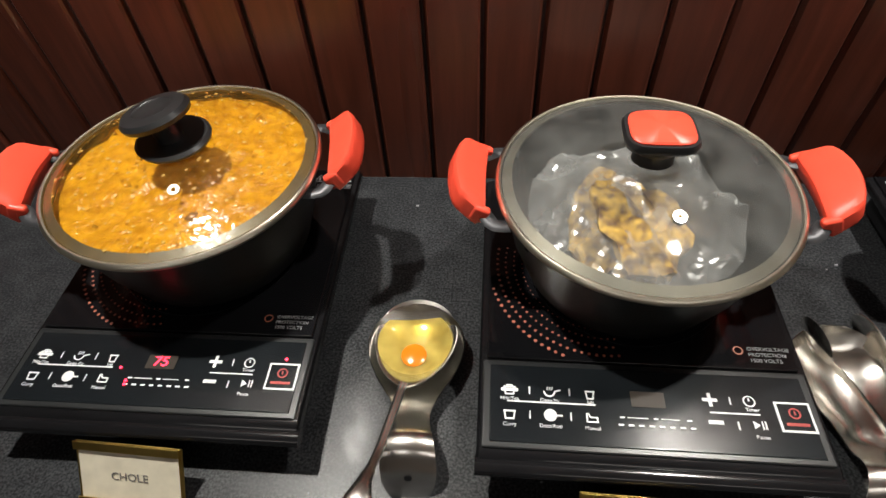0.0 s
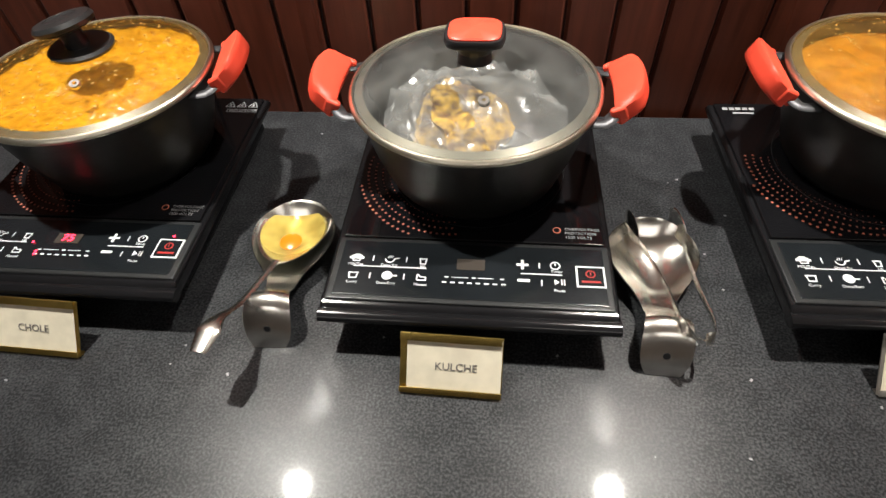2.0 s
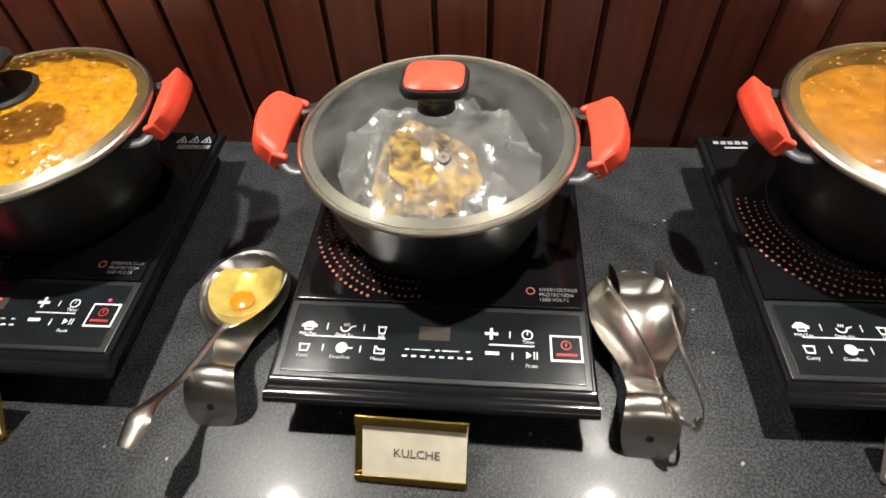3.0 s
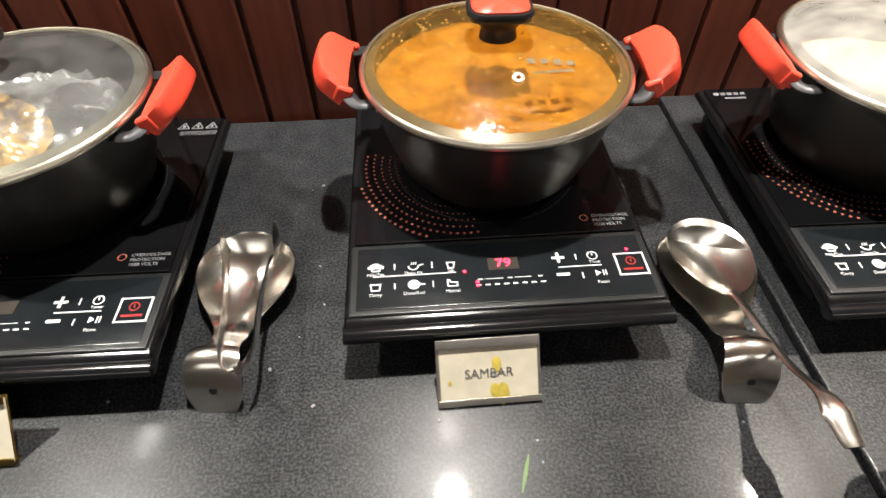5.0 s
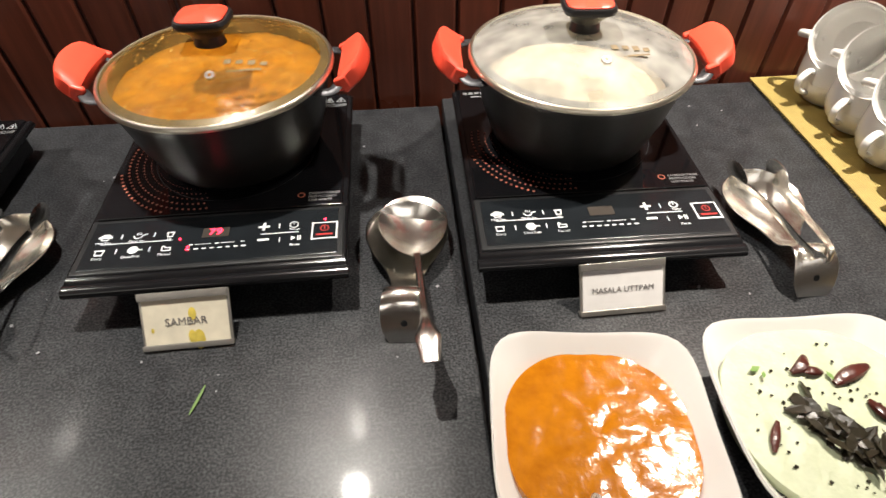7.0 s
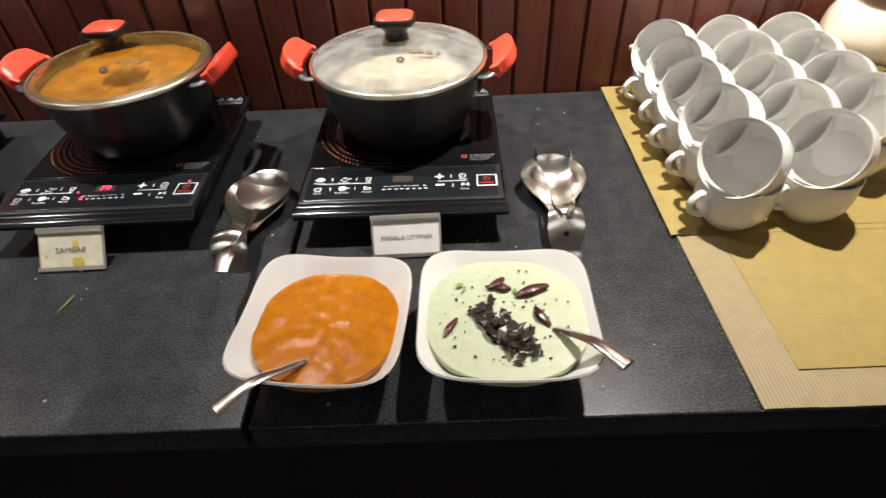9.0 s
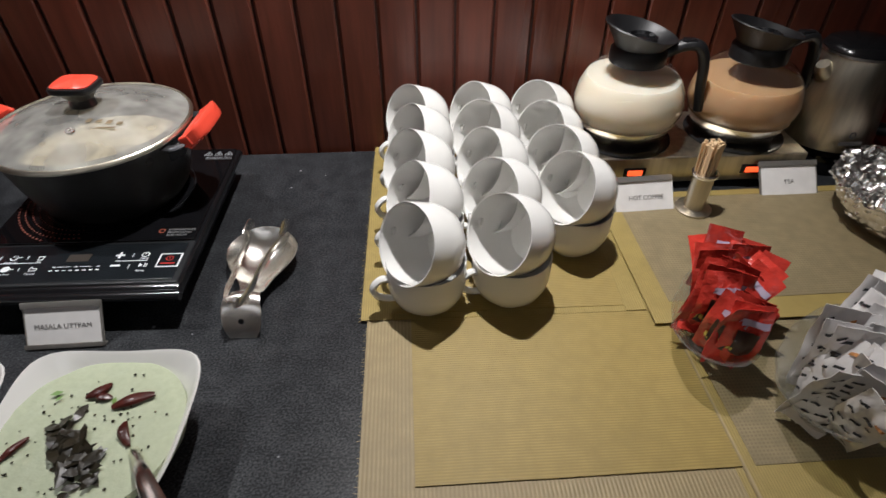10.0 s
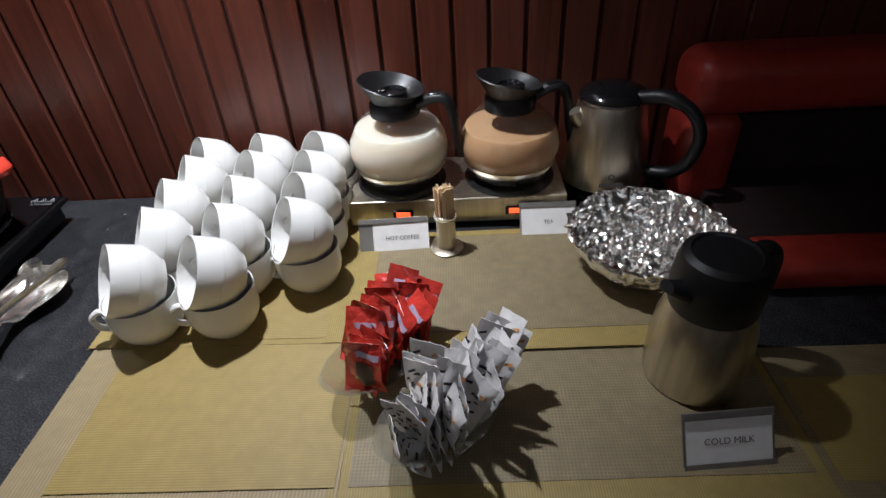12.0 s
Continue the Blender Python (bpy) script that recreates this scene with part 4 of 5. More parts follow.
T = Z + 0.0585
chilli([(0.985, -0.316, T), (1.003, -0.309, T + 0.002), (1.022, -0.303, T + 0.001)], 0.0052, "glossy dried red chilli on the chutney")
chilli([(0.955, -0.303, T), (0.966, -0.298, T + 0.002), (0.974, -0.288, T)], 0.0042, "glossy dried red chilli on the chutney")
chilli([(0.964, -0.302, T), (0.972, -0.304, T + 0.002), (0.981, -0.305, T)], 0.0036, "broken dried red chilli on the chutney")
chilli([(0.906, -0.368, T), (0.912, -0.357, T + 0.001), (0.921, -0.344, T)], 0.0030, "dark dried chilli on the chutney")
chilli([(1.004, -0.333, T), (1.007, -0.345, T + 0.002), (1.016, -0.358, T)], 0.0042, "dark dried chilli on the chutney")
rnd = random.Random(5)
bm = bmesh.new()
for k in range(60):
    t = rnd.random()
    cx, cy = 0.945 + 0.045 * t + rnd.gauss(0, 0.007), -0.335 - 0.055 * t + rnd.gauss(0, 0.009)
    s, a = rnd.uniform(0.006, 0.014), rnd.uniform(0, 360)
    mm = pose(cx, cy, T + rnd.uniform(-0.001, 0.004), rnd.uniform(-30, 30), rnd.uniform(-30, 30), a)
    vs = [bm.verts.new(mm @ Vector((s * u, s * 0.45 * math.sin(math.pi * (u + 1) / 2) * w, 0.001 * w * w))) for u, w in ((-1, 0), (-0.4, 1), (0.4, 1), (1, 0), (0.4, -1), (-0.4, -1))]
    bm.faces.new(vs)
for k in range(60):
    r, a = 0.07 * rnd.random() ** 0.5, rnd.uniform(0, 6.3)
    s = rnd.uniform(0.0008, 0.0018)
    lathe([(0, s), (s, 0.0), (0, -s)], 6, bm, pose(B2[0] + r * math.cos(a), B2[1] + r * math.sin(a), T - 0.001))
ob = part("curry_leaves", bm, CURRY_LEAF, smooth=False)
tagged(ob, "dark fried curry leaves and mustard seeds on the chutney", "herbs", kind="stuff")
bm = bmesh.new()
for cx, cy, s, a in ((0.925, -0.297, 0.006, 20), (0.985, -0.309, 0.005, 100), (0.930, -0.303, 0.004, 60)):
    mm = pose(cx, cy, T + 0.001, 5, 5, a)
    bm.faces.new([bm.verts.new(mm @ Vector((s * u, s * 0.5 * w, 0))) for u, w in ((-1, 0), (0, 1), (1, 0), (0, -1))])
tagged(part("green_leaves", bm, GREEN, smooth=False), "small green herb flecks on the chutney", "herbs", kind="stuff")


def scrap(u, v):
    return (0.003 * (v - 0.5) * math.sin(math.pi * (0.1 + 0.8 * u)), 0.030 * (u - 0.5), 0.001 + 0.002 * u * u)


leaf = part("fallen_leaf", grid(8, 2, scrap, thick=0.0004), GREEN, None, m=pose(0.431, -0.249, Z + 0.0004, 0, 0, -18))
tagged(leaf, "small pale green leaf scrap on the counter", "leaf")


# ---- placemats ----
def placemat(x0, x1, y0, y1, z, field, edge, border, label, rz=0.0):
    cx, cy = (x0 + x1) / 2, (y0 + y1) / 2
    p = thing("placemat", label, "placemat", "placemats under the coffee things", (cx, cy, z), rz)
    w, d = (x1 - x0) / 2, (y1 - y0) / 2
    b0, b1, b2, b3 = border   # west, east, south, north

    def sheet(a0, a1, c0, c1, top):
        return grid(24, 24, lambda u, v: (a0 + (a1 - a0) * u, c0 + (c1 - c0) * v, top + 0.0007 * noise.noise(Vector((12 * (cx + a0 + (a1 - a0) * u), 12 * (cy + c0 + (c1 - c0) * v), 0)))), thick=0.0012)
    part("field", sheet(-w + b0, w - b1, -d + b2, d - b3, 0.0020), field, p, "woven middle field")
    for a0, a1, c0, c1 in ((-w, -w + b0, -d, d), (w - b1, w, -d, d), (-w + b0, w - b1, -d, -d + b2), (-w + b0, w - b1, d - b3, d)):
        if a1 - a0 > 0.001 and c1 - c0 > 0.001:
            part("border", sheet(a0, a1, c0, c1, 0.0012), edge, p, "ribbed border")
    bm = bmesh.new()
    r2 = random.Random(int(x0 * 1000))
    for k in range(int(2 * d / 0.006)):
        yy = -d + 0.006 * k + r2.uniform(-0.001, 0.001)
        for s in (-1, 1):
            ln = r2.uniform(0.001, 0.005)
            bar(s * w, yy, s * (w + ln), yy + r2.uniform(-0.002, 0.002), 0.0006, 0.0008, bm)
    part("fringe", bm, edge, p, "loose frayed threads", smooth=False)
    return p


placemat(1.220, 1.602, -0.428, -0.165, Z + 0.0010, MAT_FIELD, MAT_EDGE, (0.055, 0.004, 0.044, 0.004), "gold woven placemat with beige ribbed border", 0.3)
placemat(1.213, 1.600, -0.170, 0.258, Z + 0.0036, MAT_FIELD, MAT_YELLOW, (0.040, 0.050, 0.010, 0.04), "gold woven placemat with a yellow ribbed border", -0.4)
placemat(1.590, 2.118, -0.431, -0.178, Z + 0.0012, MAT_GREY, MAT_YELLOW, (0.022, 0.012, 0.052, 0.006), "olive woven placemat with yellow border", 0.8)
placemat(1.575, 2.116, -0.195, 0.082, Z + 0.0066, MAT_GREY, MAT_YELLOW, (0.030, 0.02, 0.036, 0.014), "olive woven placemat with yellow ribbed border", 0.6)
placemat(2.119, 2.62, -0.431, -0.200, Z + 0.0010, MAT_FIELD, MAT_GREY, (0.010, 0.01, 0.045, 0.05), "dull gold placemat at the dark counter end", 0)


# ---- cups ----
def cup(name, at, tilt, rz, label):
    p = thing(name, label, "cup", "stacked white coffee cups", at, rz)
    p.matrix_basis = pose(*at, 0, 0, rz) @ pose(0, 0, 0, 0, tilt, 0)
    out = [(0.0, 0.002), (0.026, 0.002), (0.027, 0.0), (0.029, 0.0), (0.031, 0.004), (0.041, 0.014), (0.0455, 0.026), (0.0462, 0.034), (0.0468, 0.0345), (0.0470, 0.066), (0.0466, 0.067)]
    inn = [(0.0450, 0.066), (0.0445, 0.034), (0.0435, 0.026), (0.039, 0.016), (0.028, 0.0065), (0, 0.006)]
    part("body", lathe([(1.06 * r, 1.04 * h) for r, h in out + inn], 48), PORCELAIN, p)
    h = curve([(-0.045, 0, 0.050), (-0.058, 0, 0.054), (-0.069, 0, 0.044), (-0.066, 0, 0.030), (-0.054, 0, 0.021), (-0.041, 0, 0.017)], 5)
    part("handle", sweep(h, 0.0042, 10, flat=1.25, up=(0, 1, 0)), PORCELAIN, p, "looped handle")
    return p


ROWS_Y = {1.298: [-0.130, -0.043, 0.040, 0.120, 0.195], 1.404: [-0.122, -0.036, 0.046, 0.126, 0.200], 1.505: [-0.030, 0.050, 0.127, 0.200]}
MAT_TOP = Z + 0.0062
low = high = None
rnd = random.Random(9)
for cx, ys in ROWS_Y.items():
    for cy in ys:
        cy -= 0.006
        z = MAT_TOP - (0.0026 if cy < -0.168 else 0)
        turn = 18 + rnd.uniform(-8, 8)
        lean = -64 + rnd.uniform(-3, 3)
        x = cx + rnd.uniform(-0.003, 0.003)
        up = pose(x, cy, z, 0, 0, turn)
        if low is None:
            low = cup("coffee_cup", (x, cy, z), 0, turn, "white porcelain coffee cup standing on the placemat")
            high = cup("coffee_cup", (0, 0, 0), lean, 0, "white porcelain coffee cup tilted into the cup below")
        else:
            copy_thing(low, up)
        yaw = 30 + rnd.uniform(-6, 6)
        top = pose(x + 0.034 * math.cos(radians(yaw)), cy + 0.034 * math.sin(radians(yaw)), z + 0.077, 0, 0, yaw) @ pose(0, 0, 0, 0, lean, 0) @ pose(0, 0, 0, 0, 0, -80)
        if high.get("used"):
            copy_thing(high, top)
        else:
            high.matrix_basis = top
            high["used"] = 1
del high["used"]


# ---- coffee warmer, carafes, kettle ----
W0, W1, WY0, WY1 = 1.548, 1.925, 0.104, 0.262
wm = thing("coffee_warmer", "stainless steel double coffee warmer with two lit switches", "coffee warmer", at=((W0 + W1) / 2, WY0, Z))
ww = (W1 - W0) / 2
part("body", box(-ww, ww, 0, WY1 - WY0, 0.012, 0.060, 0.003, 2), STEEL_BRUSHED, wm, "brushed steel housing")
for fx in (-ww + 0.02, ww - 0.02):
    for fy in (0.02, WY1 - WY0 - 0.02):
        part("foot", lathe([(0, 0), (0.012, 0), (0.010, 0.013), (0, 0.013)], 16), BLACK_MATT, wm, m=pose(fx, fy, 0))
CAR = [(1.638, 0.186), (1.832, 0.186)]
for cx, cy in CAR:
    part("hot_plate", lathe([(0, 0.060), (0.074, 0.060), (0.080, 0.0605), (0.080, 0.063), (0.076, 0.0645), (0, 0.0645)], 48), HOTPLATE, wm, "round black hot plate", pose(cx - (W0 + W1) / 2, cy - WY0 - 0.005, 0))
for sx in (1.6425, 1.838):
    s = part("switch_bezel", box(-0.018, 0.018, -0.003, 0.002, -0.008, 0.008, 0.001, 1), BLACK_PLASTIC, wm, m=pose(sx - (W0 + W1) / 2, 0, 0.034))
    part("rocker", box(-0.012, 0.012, -0.0045, -0.001, -0.005, 0.005, 0.001, 1), SWITCH, s, "red lit rocker switch")


def carafe(at, liquid, fill, label, rz):
    p = thing("coffee_carafe", label, "carafe", "carafes on the warmer", at, rz)
    gl = [(0.066, 0.020), (0.078, 0.030), (0.0865, 0.048), (0.088, 0.060), (0.084, 0.080), (0.074, 0.100), (0.060, 0.114), (0.046, 0.122), (0.040, 0.126)]
    part("glass_bulb", lathe(gl, 56), GLASS_CARAFE, p, "clear glass bulb")
    body = [(0, 0.004)] + [(r - 0.0016, z) for r, z in gl if z < fill]
    r1 = next(a[0] + (b[0] - a[0]) * (fill - a[1]) / (b[1] - a[1]) for a, b in zip(gl, gl[1:]) if a[1] <= fill <= b[1]) - 0.0016
    part("liquid", lathe(body + [(r1, fill), (0, fill)], 56), liquid, p, "drink filling the bulb")
    part("steel_base", lathe([(0, 0), (0.060, 0), (0.068, 0.006), (0.074, 0.018), (0.0805, 0.030), (0.0815, 0.034), (0.079, 0.034), (0.072, 0.020), (0, 0.003)], 56), STEEL, p, "polished steel base cup")
    part("collar", lathe([(0.038, 0.122), (0.043, 0.122), (0.043, 0.140), (0.039, 0.146), (0.036, 0.146), (0.036, 0.122)], 40, close=True), BLACK_MATT, p, "black plastic collar")
    bm = bmesh.new()
    rows = []
    for r, z in ((0.037, 0.143), (0.040, 0.150), (0.050, 0.166), (0.053, 0.170), (0.051, 0.171), (0.046, 0.166), (0.034, 0.152), (0.026, 0.149), (0.0, 0.149)):
        tip = max(0, (z - 0.145) / 0.026)
        rows.append([bm.verts.new((r * math.cos(a) * (1 + 0.10 * tip * (math.cos(a) < -0.5)), r * math.sin(a), z - 0.012 * tip * math.cos(a))) for a in [2 * math.pi * k / 40 for k in range(40)]])
    for a, b in zip(rows, rows[1:]):
        for k in range(40):
            bm.faces.new((a[k], a[(k + 1) % 40], b[(k + 1) % 40], b[k]))
    part("funnel", bm, BLACK_MATT, p, "black flared pouring funnel")
    part("stopper", lathe([(0.024, 0.149), (0.024, 0.160), (0.020, 0.162), (0.018, 0.157), (0, 0.157)], 28), BLACK_PLASTIC, p)
    part("spring_clip", box(-0.026, -0.014, -0.004, 0.004, 0.157, 0.161, 0.001, 1), STEEL, p)
    h = curve([(0.036, 0, 0.136), (0.066, 0, 0.150), (0.088, 0, 0.148), (0.100, 0, 0.125), (0.106, 0, 0.085), (0.113, 0, 0.048)], 6)
    n = len(h)
    part("handle", sweep(h, [0.0095 - 0.002 * i / n for i in range(n)], 12, flat=1.3, up=(0, 1, 0)), BLACK_MATT, p, "black plastic handle")
    part("handle_latch", box(0.060, 0.082, -0.008, 0.008, 0.152, 0.160, 0.003, 2), BLACK_PLASTIC, p)
    return p


carafe((CAR[0][0], CAR[0][1], Z + 0.065), COFFEE_MILK, 0.099, "round glass carafe of milky white coffee on the warmer", -12)
carafe((CAR[1][0], CAR[1][1], Z + 0.065), TEA, 0.092, "round glass carafe of brown milk tea on the warmer", 8)

KX, KY = 2.006, 0.196
kb = thing("kettle_base", "black plastic power base under the kettle", "kettle base", at=(KX, KY, Z))
part("base", lathe([(0, 0), (0.072, 0), (0.074, 0.006), (0.070, 0.034), (0.060, 0.042), (0, 0.042)], 40), BLACK_PLASTIC, kb)
k = thing("electric_kettle", "brushed steel electric kettle with black lid and handle", "kettle", at=(KX, KY, Z + 0.043))
part("body", lathe([(0, 0), (0.068, 0), (0.0765, 0.004), (0.0760, 0.016), (0.067, 0.080), (0.057, 0.143), (0.054, 0.149), (0.046, 0.149), (0, 0.146)], 56), STEEL_BRUSHED, k, "tapered brushed steel jug")
part("lid", lathe([(0.055, 0.147), (0.056, 0.154), (0.051, 0.162), (0.033, 0.169), (0.012, 0.172), (0, 0.1725)], 48), BLACK_PLASTIC, k, "black domed lid")
part("lid_band", lathe([(0.0558, 0.147), (0.0578, 0.149), (0.0568, 0.153), (0.055, 0.151)], 48, close=True), STEEL, k)
hp = curve([(0.045, 0, 0.156), (0.085, 0, 0.164), (0.125, 0, 0.152), (0.148, 0, 0.118), (0.143, 0, 0.072), (0.118, 0, 0.040), (0.072, 0, 0.030)], 6)
part("handle", sweep(hp, [0.012] * 10 + [0.010] * (len(hp) - 10), 12, flat=1.2, up=(0, 1, 0)), BLACK_MATT, k, "large black loop handle", pose(0, 0, 0, 0, 0, -36))
part("spout", sweep(curve([(-0.040, -0.01, 0.106), (-0.058, -0.014, 0.122), (-0.066, -0.016, 0.134)], 5), [0.018 - 0.0008 * i for i in range(11)], 12), STEEL_BRUSHED, k, "short steel pouring spout")
part("printed_mark", ring(0, 0, 0.0045, 0.003, 0, bmesh.new()), INK, k, m=pose(-0.006, -0.0742, 0.036, 82, 0, 0), smooth=False)
part("printed_bar", box(-0.026, 0.014, -0.0003, 0.0003, -0.003, 0.003), INK, k, m=pose(0, -0.0762, 0.022, -8, 0, 0), smooth=False)

sh = thing("stirrer_holder", "small steel tube holder with a flanged foot", "stirrer holder", at=(1.718, 0.034, Z + 0.009))
part("foot", lathe([(0, 0), (0.027, 0), (0.0275, 0.003), (0.020, 0.006), (0, 0.006)], 32), STEEL_BRUSHED, sh)
part("tube", lathe([(0.0155, 0.005), (0.0155, 0.066), (0.014, 0.067), (0.0142, 0.006)], 32), STEEL_BRUSHED, sh)
part("tube_ring", lathe([(0.016, 0.060), (0.019, 0.063), (0.0195, 0.067), (0.016, 0.068)], 32, close=True), STEEL, sh)
rnd = random.Random(4)
stick_me = to_mesh("stirrer", box(-0.0028, 0.0028, -0.0009, 0.0009, 0, 0.106, 0.0004, 1), STICK)
for q in range(40):
    r, a = 0.0115 * rnd.random() ** 0.5, rnd.uniform(0, 6.28)
    s = new("stirrer", stick_me)
    s.matrix_basis = pose(1.718 + r * math.cos(a), 0.034 + r * math.sin(a), Z + 0.016 + rnd.uniform(0, 0.004), rnd.uniform(-2, 2), rnd.uniform(-2, 2), rnd.uniform(0, 180))
    tagged(s, "thin birch wood coffee stirrer in the holder", "stirrer", "stirrers in the holder")


# ---- glass dishes and sachets ----
def boat(at, rz, ln, wd, ht, label):
    p = thing("glass_dish", label, "glass dish", "glass sachet dishes", at, rz)
    bm = bmesh.new()
    rows = []
    for r, h in ((0.0, 0.0), (0.40, 0.0), (0.46, 0.004), (0.62, 0.35 * ht), (0.9, 0.85 * ht), (1.0, ht), (0.965, ht), (0.87, 0.85 * ht), (0.58, 0.36 * ht), (0.40, 0.008), (0, 0.007)):
        rows.append([bm.verts.new((ln * r * math.cos(a), wd * r * math.sin(a) * (1 + 0.02 * math.cos(12 * a)), h + (0.012 * r * math.cos(2 * a) if h > 0.5 * ht else 0))) for a in [2 * math.pi * q / 56 for q in range(56)]])
    for a, b in zip(rows, rows[1:]):
        for q in range(56):
            bm.faces.new((a[q], a[(q + 1) % 56], b[(q + 1) % 56], b[q]))
    bmesh.ops.remove_doubles(bm, verts=rows[0] + rows[-1], dist=1e-5)
    part("bowl", bm, GLASS_DISH, p)
    return p


D1, D2 = (1.636, -0.218, Z + 0.006), (1.718, -0.312, Z + 0.004)
boat(D1, 60, 0.098, 0.052, 0.046, "oval pressed glass dish full of red sachets")
boat(D2, 52, 0.098, 0.056, 0.050, "oval pressed glass dish full of sugar sachets")


def crinkle(u, v, seed):
    return 0.004 * noise.noise(Vector((u * 3 + seed, v * 4, seed))) + 0.0018 * noise.noise(Vector((u * 9, v * 14 + seed, seed)))


def sachet_mesh(w, h, puff, seed, twist):
    def f(u, v):
        x, z = (u - 0.5) * w, v * h
        fat = puff * (math.sin(math.pi * u) * math.sin(math.pi * min(1, max(0, (v - 0.08) / 0.84)))) ** 0.6 if 0.08 < v < 0.92 and 0 < u < 1 else 0
        cr = crinkle(u, v, seed)
        return Vector((x, cr - fat + 0.010 * twist * (v - 0.5) ** 2 * 4, z))
    return grid(10, 14, f, thick=0.0006)


def on_face(bm, mat, sachet, name, label=""):
    return part(name, bm, mat, sachet, label)


def face_patch(w, h, puff, seed, twist, u0, u1, v0, v1, proud=-0.0016, slant=0.0):
    def f(a, b):
        u, v = u0 + (u1 - u0) * a, v0 + (v1 - v0) * b + slant * a
        x, z = (u - 0.5) * w, v * h
        fat = puff * (math.sin(math.pi * u) * math.sin(math.pi * min(1, max(0, (v - 0.08) / 0.84)))) ** 0.6 if 0.08 < v < 0.92 and 0 < u < 1 else 0
        cr = crinkle(u, v, seed)
        return Vector((x, cr - fat + 0.010 * twist * (v - 0.5) ** 2 * 4 + proud, z))
    return grid(6, 3, f)


def fill(dish, rz, n, size, mats, name, label, group, seed, style, ln):
    rnd = random.Random(seed)
    w, h = size
    protos = []
    for s in range(3):
        puff, tw = 0.0045, rnd.uniform(-1, 1)
        ob = part(name, sachet_mesh(w, h, puff, s * 3.1 + seed, tw), mats[0])
        tagged(ob, label, "sachet", group)
        if style == "coffee":
            on_face(face_patch(w, h, puff, s * 3.1 + seed, tw, 0.28, 0.80, 0.26, 0.66), SACHET_BROWN, ob, "label_patch", "dark brown printed patch")
            on_face(face_patch(w, h, puff, s * 3.1 + seed, tw, 0.30, 0.95, 0.74, 0.82), SACHET_LILAC, ob, "print_band")
            on_face(face_patch(w, h, puff, s * 3.1 + seed, tw, 0.20, 0.34, 0.30, 0.38), STAIN, ob, "print_spot")
        else:
            for q in range(30):
                u0, v0 = (0.10, 0.38, 0.66)[q % 3] + rnd.uniform(-0.04, 0.06), 0.09 + 0.082 * (q // 3) + rnd.uniform(-0.01, 0.01)
                on_face(face_patch(w, h, puff, s * 3.1 + seed, tw, u0, u0 + rnd.uniform(0.12, 0.24), v0, v0 + 0.032, -0.0016 if q % 2 else 0.0016, 0.03), SACHET_INK if q % 9 != 2 else SACHET_ORANGE, ob, "print_bar")
        protos.append(ob)
    ca, sa = math.cos(radians(rz)), math.sin(radians(rz))
    for q in range(n):
        t = (q + 0.5) / n
        along = ln * (2 * t - 1) * 0.72
        across = rnd.uniform(-0.024, 0.024)
        x, y = dish[0] + along * ca - across * sa, dish[1] + along * sa + across * ca
        if style == "coffee":
            m = pose(x, y, dish[2] + 0.010 + 0.010 * rnd.random(), -14 + rnd.uniform(-12, 8) - 10 * (2 * t - 1), 0, -28 + rnd.uniform(-38, 30)) @ pose(0, 0, 0, 0, 7 + rnd.uniform(-13, 13), 0)
        else:
            m = pose(x, y, dish[2] + 0.008 + 0.010 * rnd.random(), 0, 0, -46 + rnd.uniform(-42, 36)) @ pose(0, 0, 0, 10 - 36 * t + rnd.uniform(-10, 10), 8 + rnd.uniform(-15, 15), 0)
        if q < 3:
            protos[q].matrix_basis = m
        else:
            copy_thing(protos[q % 3], m)


fill(D1, 60, 26, (0.042, 0.086), (SACHET_RED,), "coffee_sachet", "shiny red instant coffee sachet standing in the glass dish", "red sachets in the dish", 2, "coffee", 0.080)
fill(D2, 52, 30, (0.040, 0.108), (SACHET_WHITE,), "sugar_sachet", "white paper sugar sachet with grey print in the dish", "sugar sachets in the dish", 6, "sugar", 0.080)


# ---- foil bowl and milk flask ----
def crumple(p, k, amount):
    return amount * (noise.ridged_multi_fractal(Vector(p) * k, 0.9, 2.1, 3, 0.9, 1.5) - 1.0)


FB = (2.022, -0.020, Z + 0.009)
fb = thing("foil_covered_bowl", "round bowl wrapped and covered in crumpled aluminium foil", "foil bowl", at=FB)


def foil_side(u, v):
    a = 2 * math.pi * u
    r = 0.078 + 0.042 * v ** 0.8
    p = Vector((r * math.cos(a), r * math.sin(a), 0.003 + 0.060 * v))
    c = crumple((p.x, p.y, p.z), 46, 0.006) + 0.006 * noise.noise(p * 130)
    return (p.x * (1 + c * 7), p.y * (1 + c * 7), p.z + 0.010 * noise.noise(p * 40) * v)


def foil_top(u, v):
    a = 2 * math.pi * u
    r = 0.117 * v
    p = Vector((r * math.cos(a), r * math.sin(a), 0.0))
    z = 0.032 + 0.028 * v ** 3 + 0.012 * noise.noise(p * 48) + 0.009 * noise.noise(p * 130 + Vector((3, 1, 2)))
    return (p.x * (1 + 0.05 * noise.noise(p * 30)), p.y * (1 + 0.05 * noise.noise(p * 30)), z)


part("foil_wrap", grid(120, 16, foil_side), FOIL, fb, "foil wrapped round the side", smooth=False)
part("foil_cover", grid(110, 34, foil_top), FOIL, fb, "crumpled foil over the top", smooth=False)

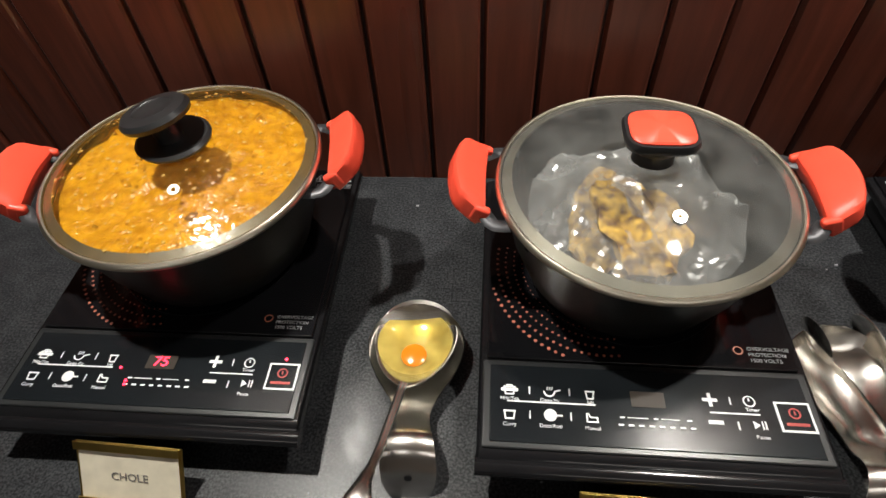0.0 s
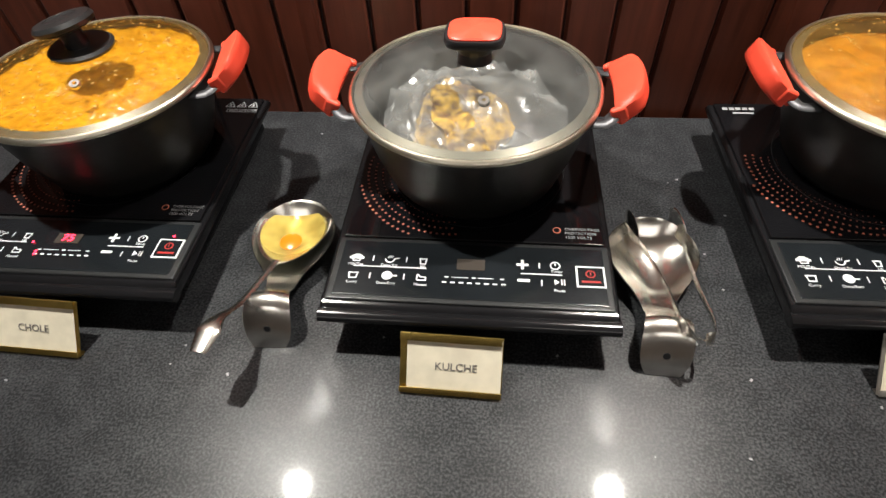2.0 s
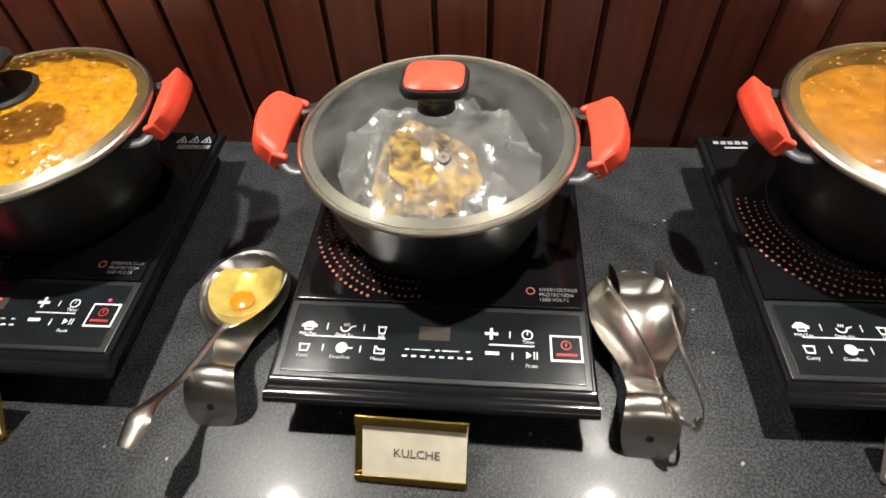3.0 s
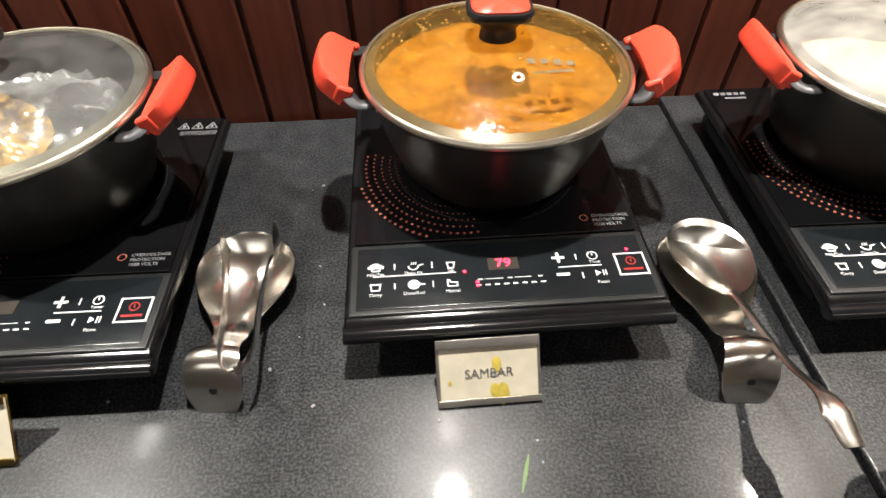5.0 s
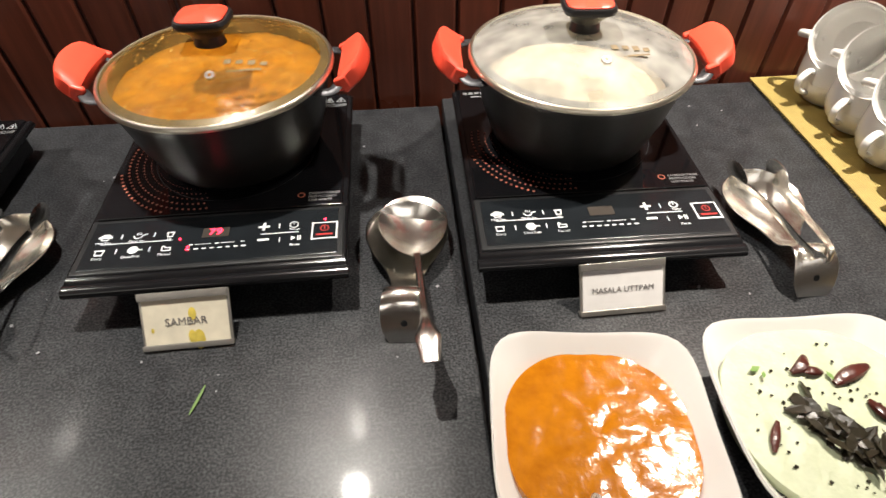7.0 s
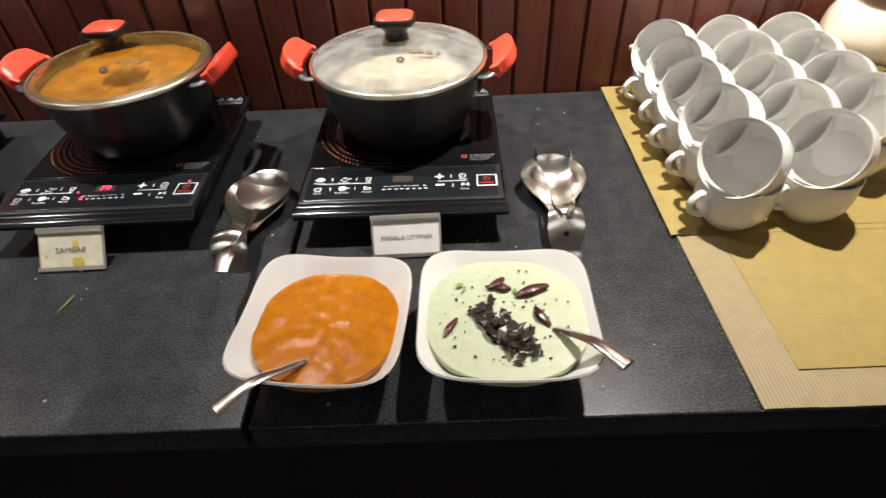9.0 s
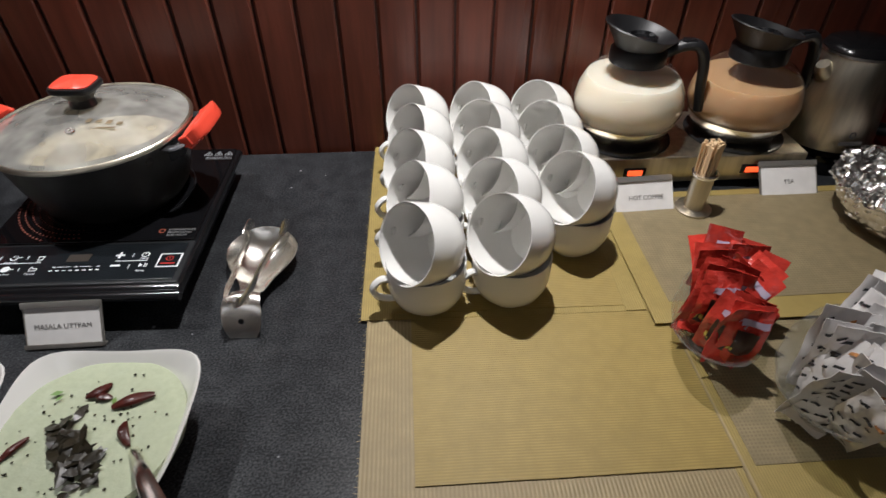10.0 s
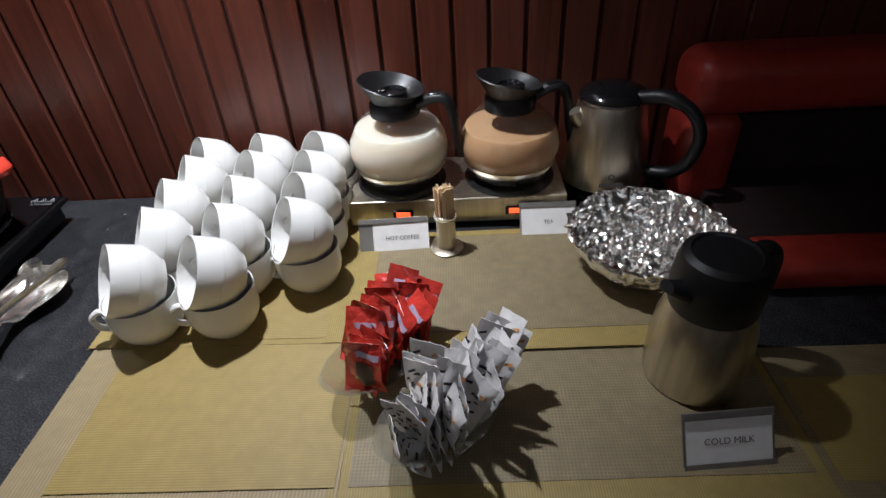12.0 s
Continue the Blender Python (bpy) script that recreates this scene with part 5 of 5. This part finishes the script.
FL = (2.024, -0.236, Z + 0.002)
fl = thing("milk_flask", "brushed steel vacuum flask with black plastic lid", "flask", at=FL, rz=20)
part("body", lathe([(0, 0), (0.052, 0), (0.0575, 0.004), (0.0590, 0.020), (0.0585, 0.060), (0.056, 0.090), (0.050, 0.112), (0.047, 0.120), (0, 0.120)], 56), STEEL_BRUSHED, fl, "rounded brushed steel body")
part("lid", lathe([(0.0475, 0.118), (0.049, 0.124), (0.050, 0.150), (0.048, 0.172), (0.044, 0.184), (0.036, 0.188), (0.034, 0.185), (0, 0.185)], 48), BLACK_MATT, fl, "black plastic screw lid")
part("spout", sweep(curve([(-0.040, 0.0, 0.146), (-0.058, 0.0, 0.156), (-0.070, 0.0, 0.164)], 4), [0.018, 0.017, 0.016, 0.015, 0.014, 0.013, 0.012, 0.011, 0.010], 12, flat=0.6), BLACK_MATT, fl, "black pouring lip")
fh = curve([(0.044, 0, 0.160), (0.076, 0, 0.162), (0.094, 0, 0.140), (0.094, 0, 0.085), (0.082, 0, 0.045), (0.056, 0, 0.032)], 6)
part("handle", sweep(fh, 0.0095, 12, flat=1.3, up=(0, 1, 0)), BLACK_MATT, fl, "black loop handle", pose(0, 0, 0, 0, 0, 10))


# ---- upholstered seat back at the dark end ----
so = thing("banquette_back", "red leather banquette back with a dark recess", "banquette", at=(2.12, 0.14, Z))
part("top_roll", box(0, 1.2, 0.0, 0.125, 0.165, 0.262, 0.035, 5), LEATHER, so, "padded red leather top roll")
part("side_roll", box(0.0, 0.10, 0.005, 0.123, 0.0, 0.168, 0.030, 5), LEATHER, so, "padded red leather side roll")
part("lower_roll", box(0.045, 1.2, -0.24, -0.15, 0.001, 0.052, 0.022, 5), LEATHER, so, "padded red leather lower roll")
part("seat_panel", box(0.05, 1.2, -0.152, 0.08, 0.001, 0.034, 0.006), DARK_CLOTH, so, "dark seat panel")
part("recess_panel", box(0.08, 1.2, 0.07, 0.12, 0.03, 0.175, 0.004), DARK_CLOTH, so, "dark upholstered recess")

rnd = random.Random(21)
bm = bmesh.new()
for q in range(70):
    s0 = rnd.uniform(0.0006, 0.0018)
    box(-s0, s0, -s0 * 0.7, s0 * 0.7, 0, s0, 0, 1, bm, pose(rnd.uniform(-0.6, 1.15), rnd.uniform(-0.41, 0.2), Z + 0.0003, 0, 0, rnd.uniform(0, 180)))
tagged(part("crumbs", bm, PRINT_DIM, smooth=False), "tiny pale crumbs and flecks on the granite", "crumbs", kind="stuff")



# ---- timber cladding ----
wn = part("wall_north", box(-3.0, 4.5, 0.007, 0.12, 0.0, CEIL), GROOVE_SHADE, None, smooth=False, m=pose(0, 0.243, 0, 0, 0, WALL_RZ))
tagged(wn, "wall clad in dark red brown vertical timber boards", "wall", kind="structure")
PITCH = 0.0632
me = None
count = 0
for q in range(-26, 56):
    x = -0.03 + PITCH * (q + 0.5)
    if me is None:
        bm = bmesh.new()
        pr = [(-0.0292, 0.009), (-0.0296, 0.005), (-0.0255, 0.0008), (0.0, -0.0004), (0.0270, -0.0015), (0.0297, 0.0015), (0.0297, 0.009)]
        a = [bm.verts.new((u, w, Z - 0.05)) for u, w in pr]
        b = [bm.verts.new((u, w, CEIL)) for u, w in pr]
        for i in range(len(pr) - 1):
            bm.faces.new((a[i], a[i + 1], b[i + 1], b[i]))
        me = to_mesh("plank", bm, TIMBER, False)
    pk = new("plank", me)
    pk.parent = wn
    pk.matrix_basis = pose(x, 0, 0)
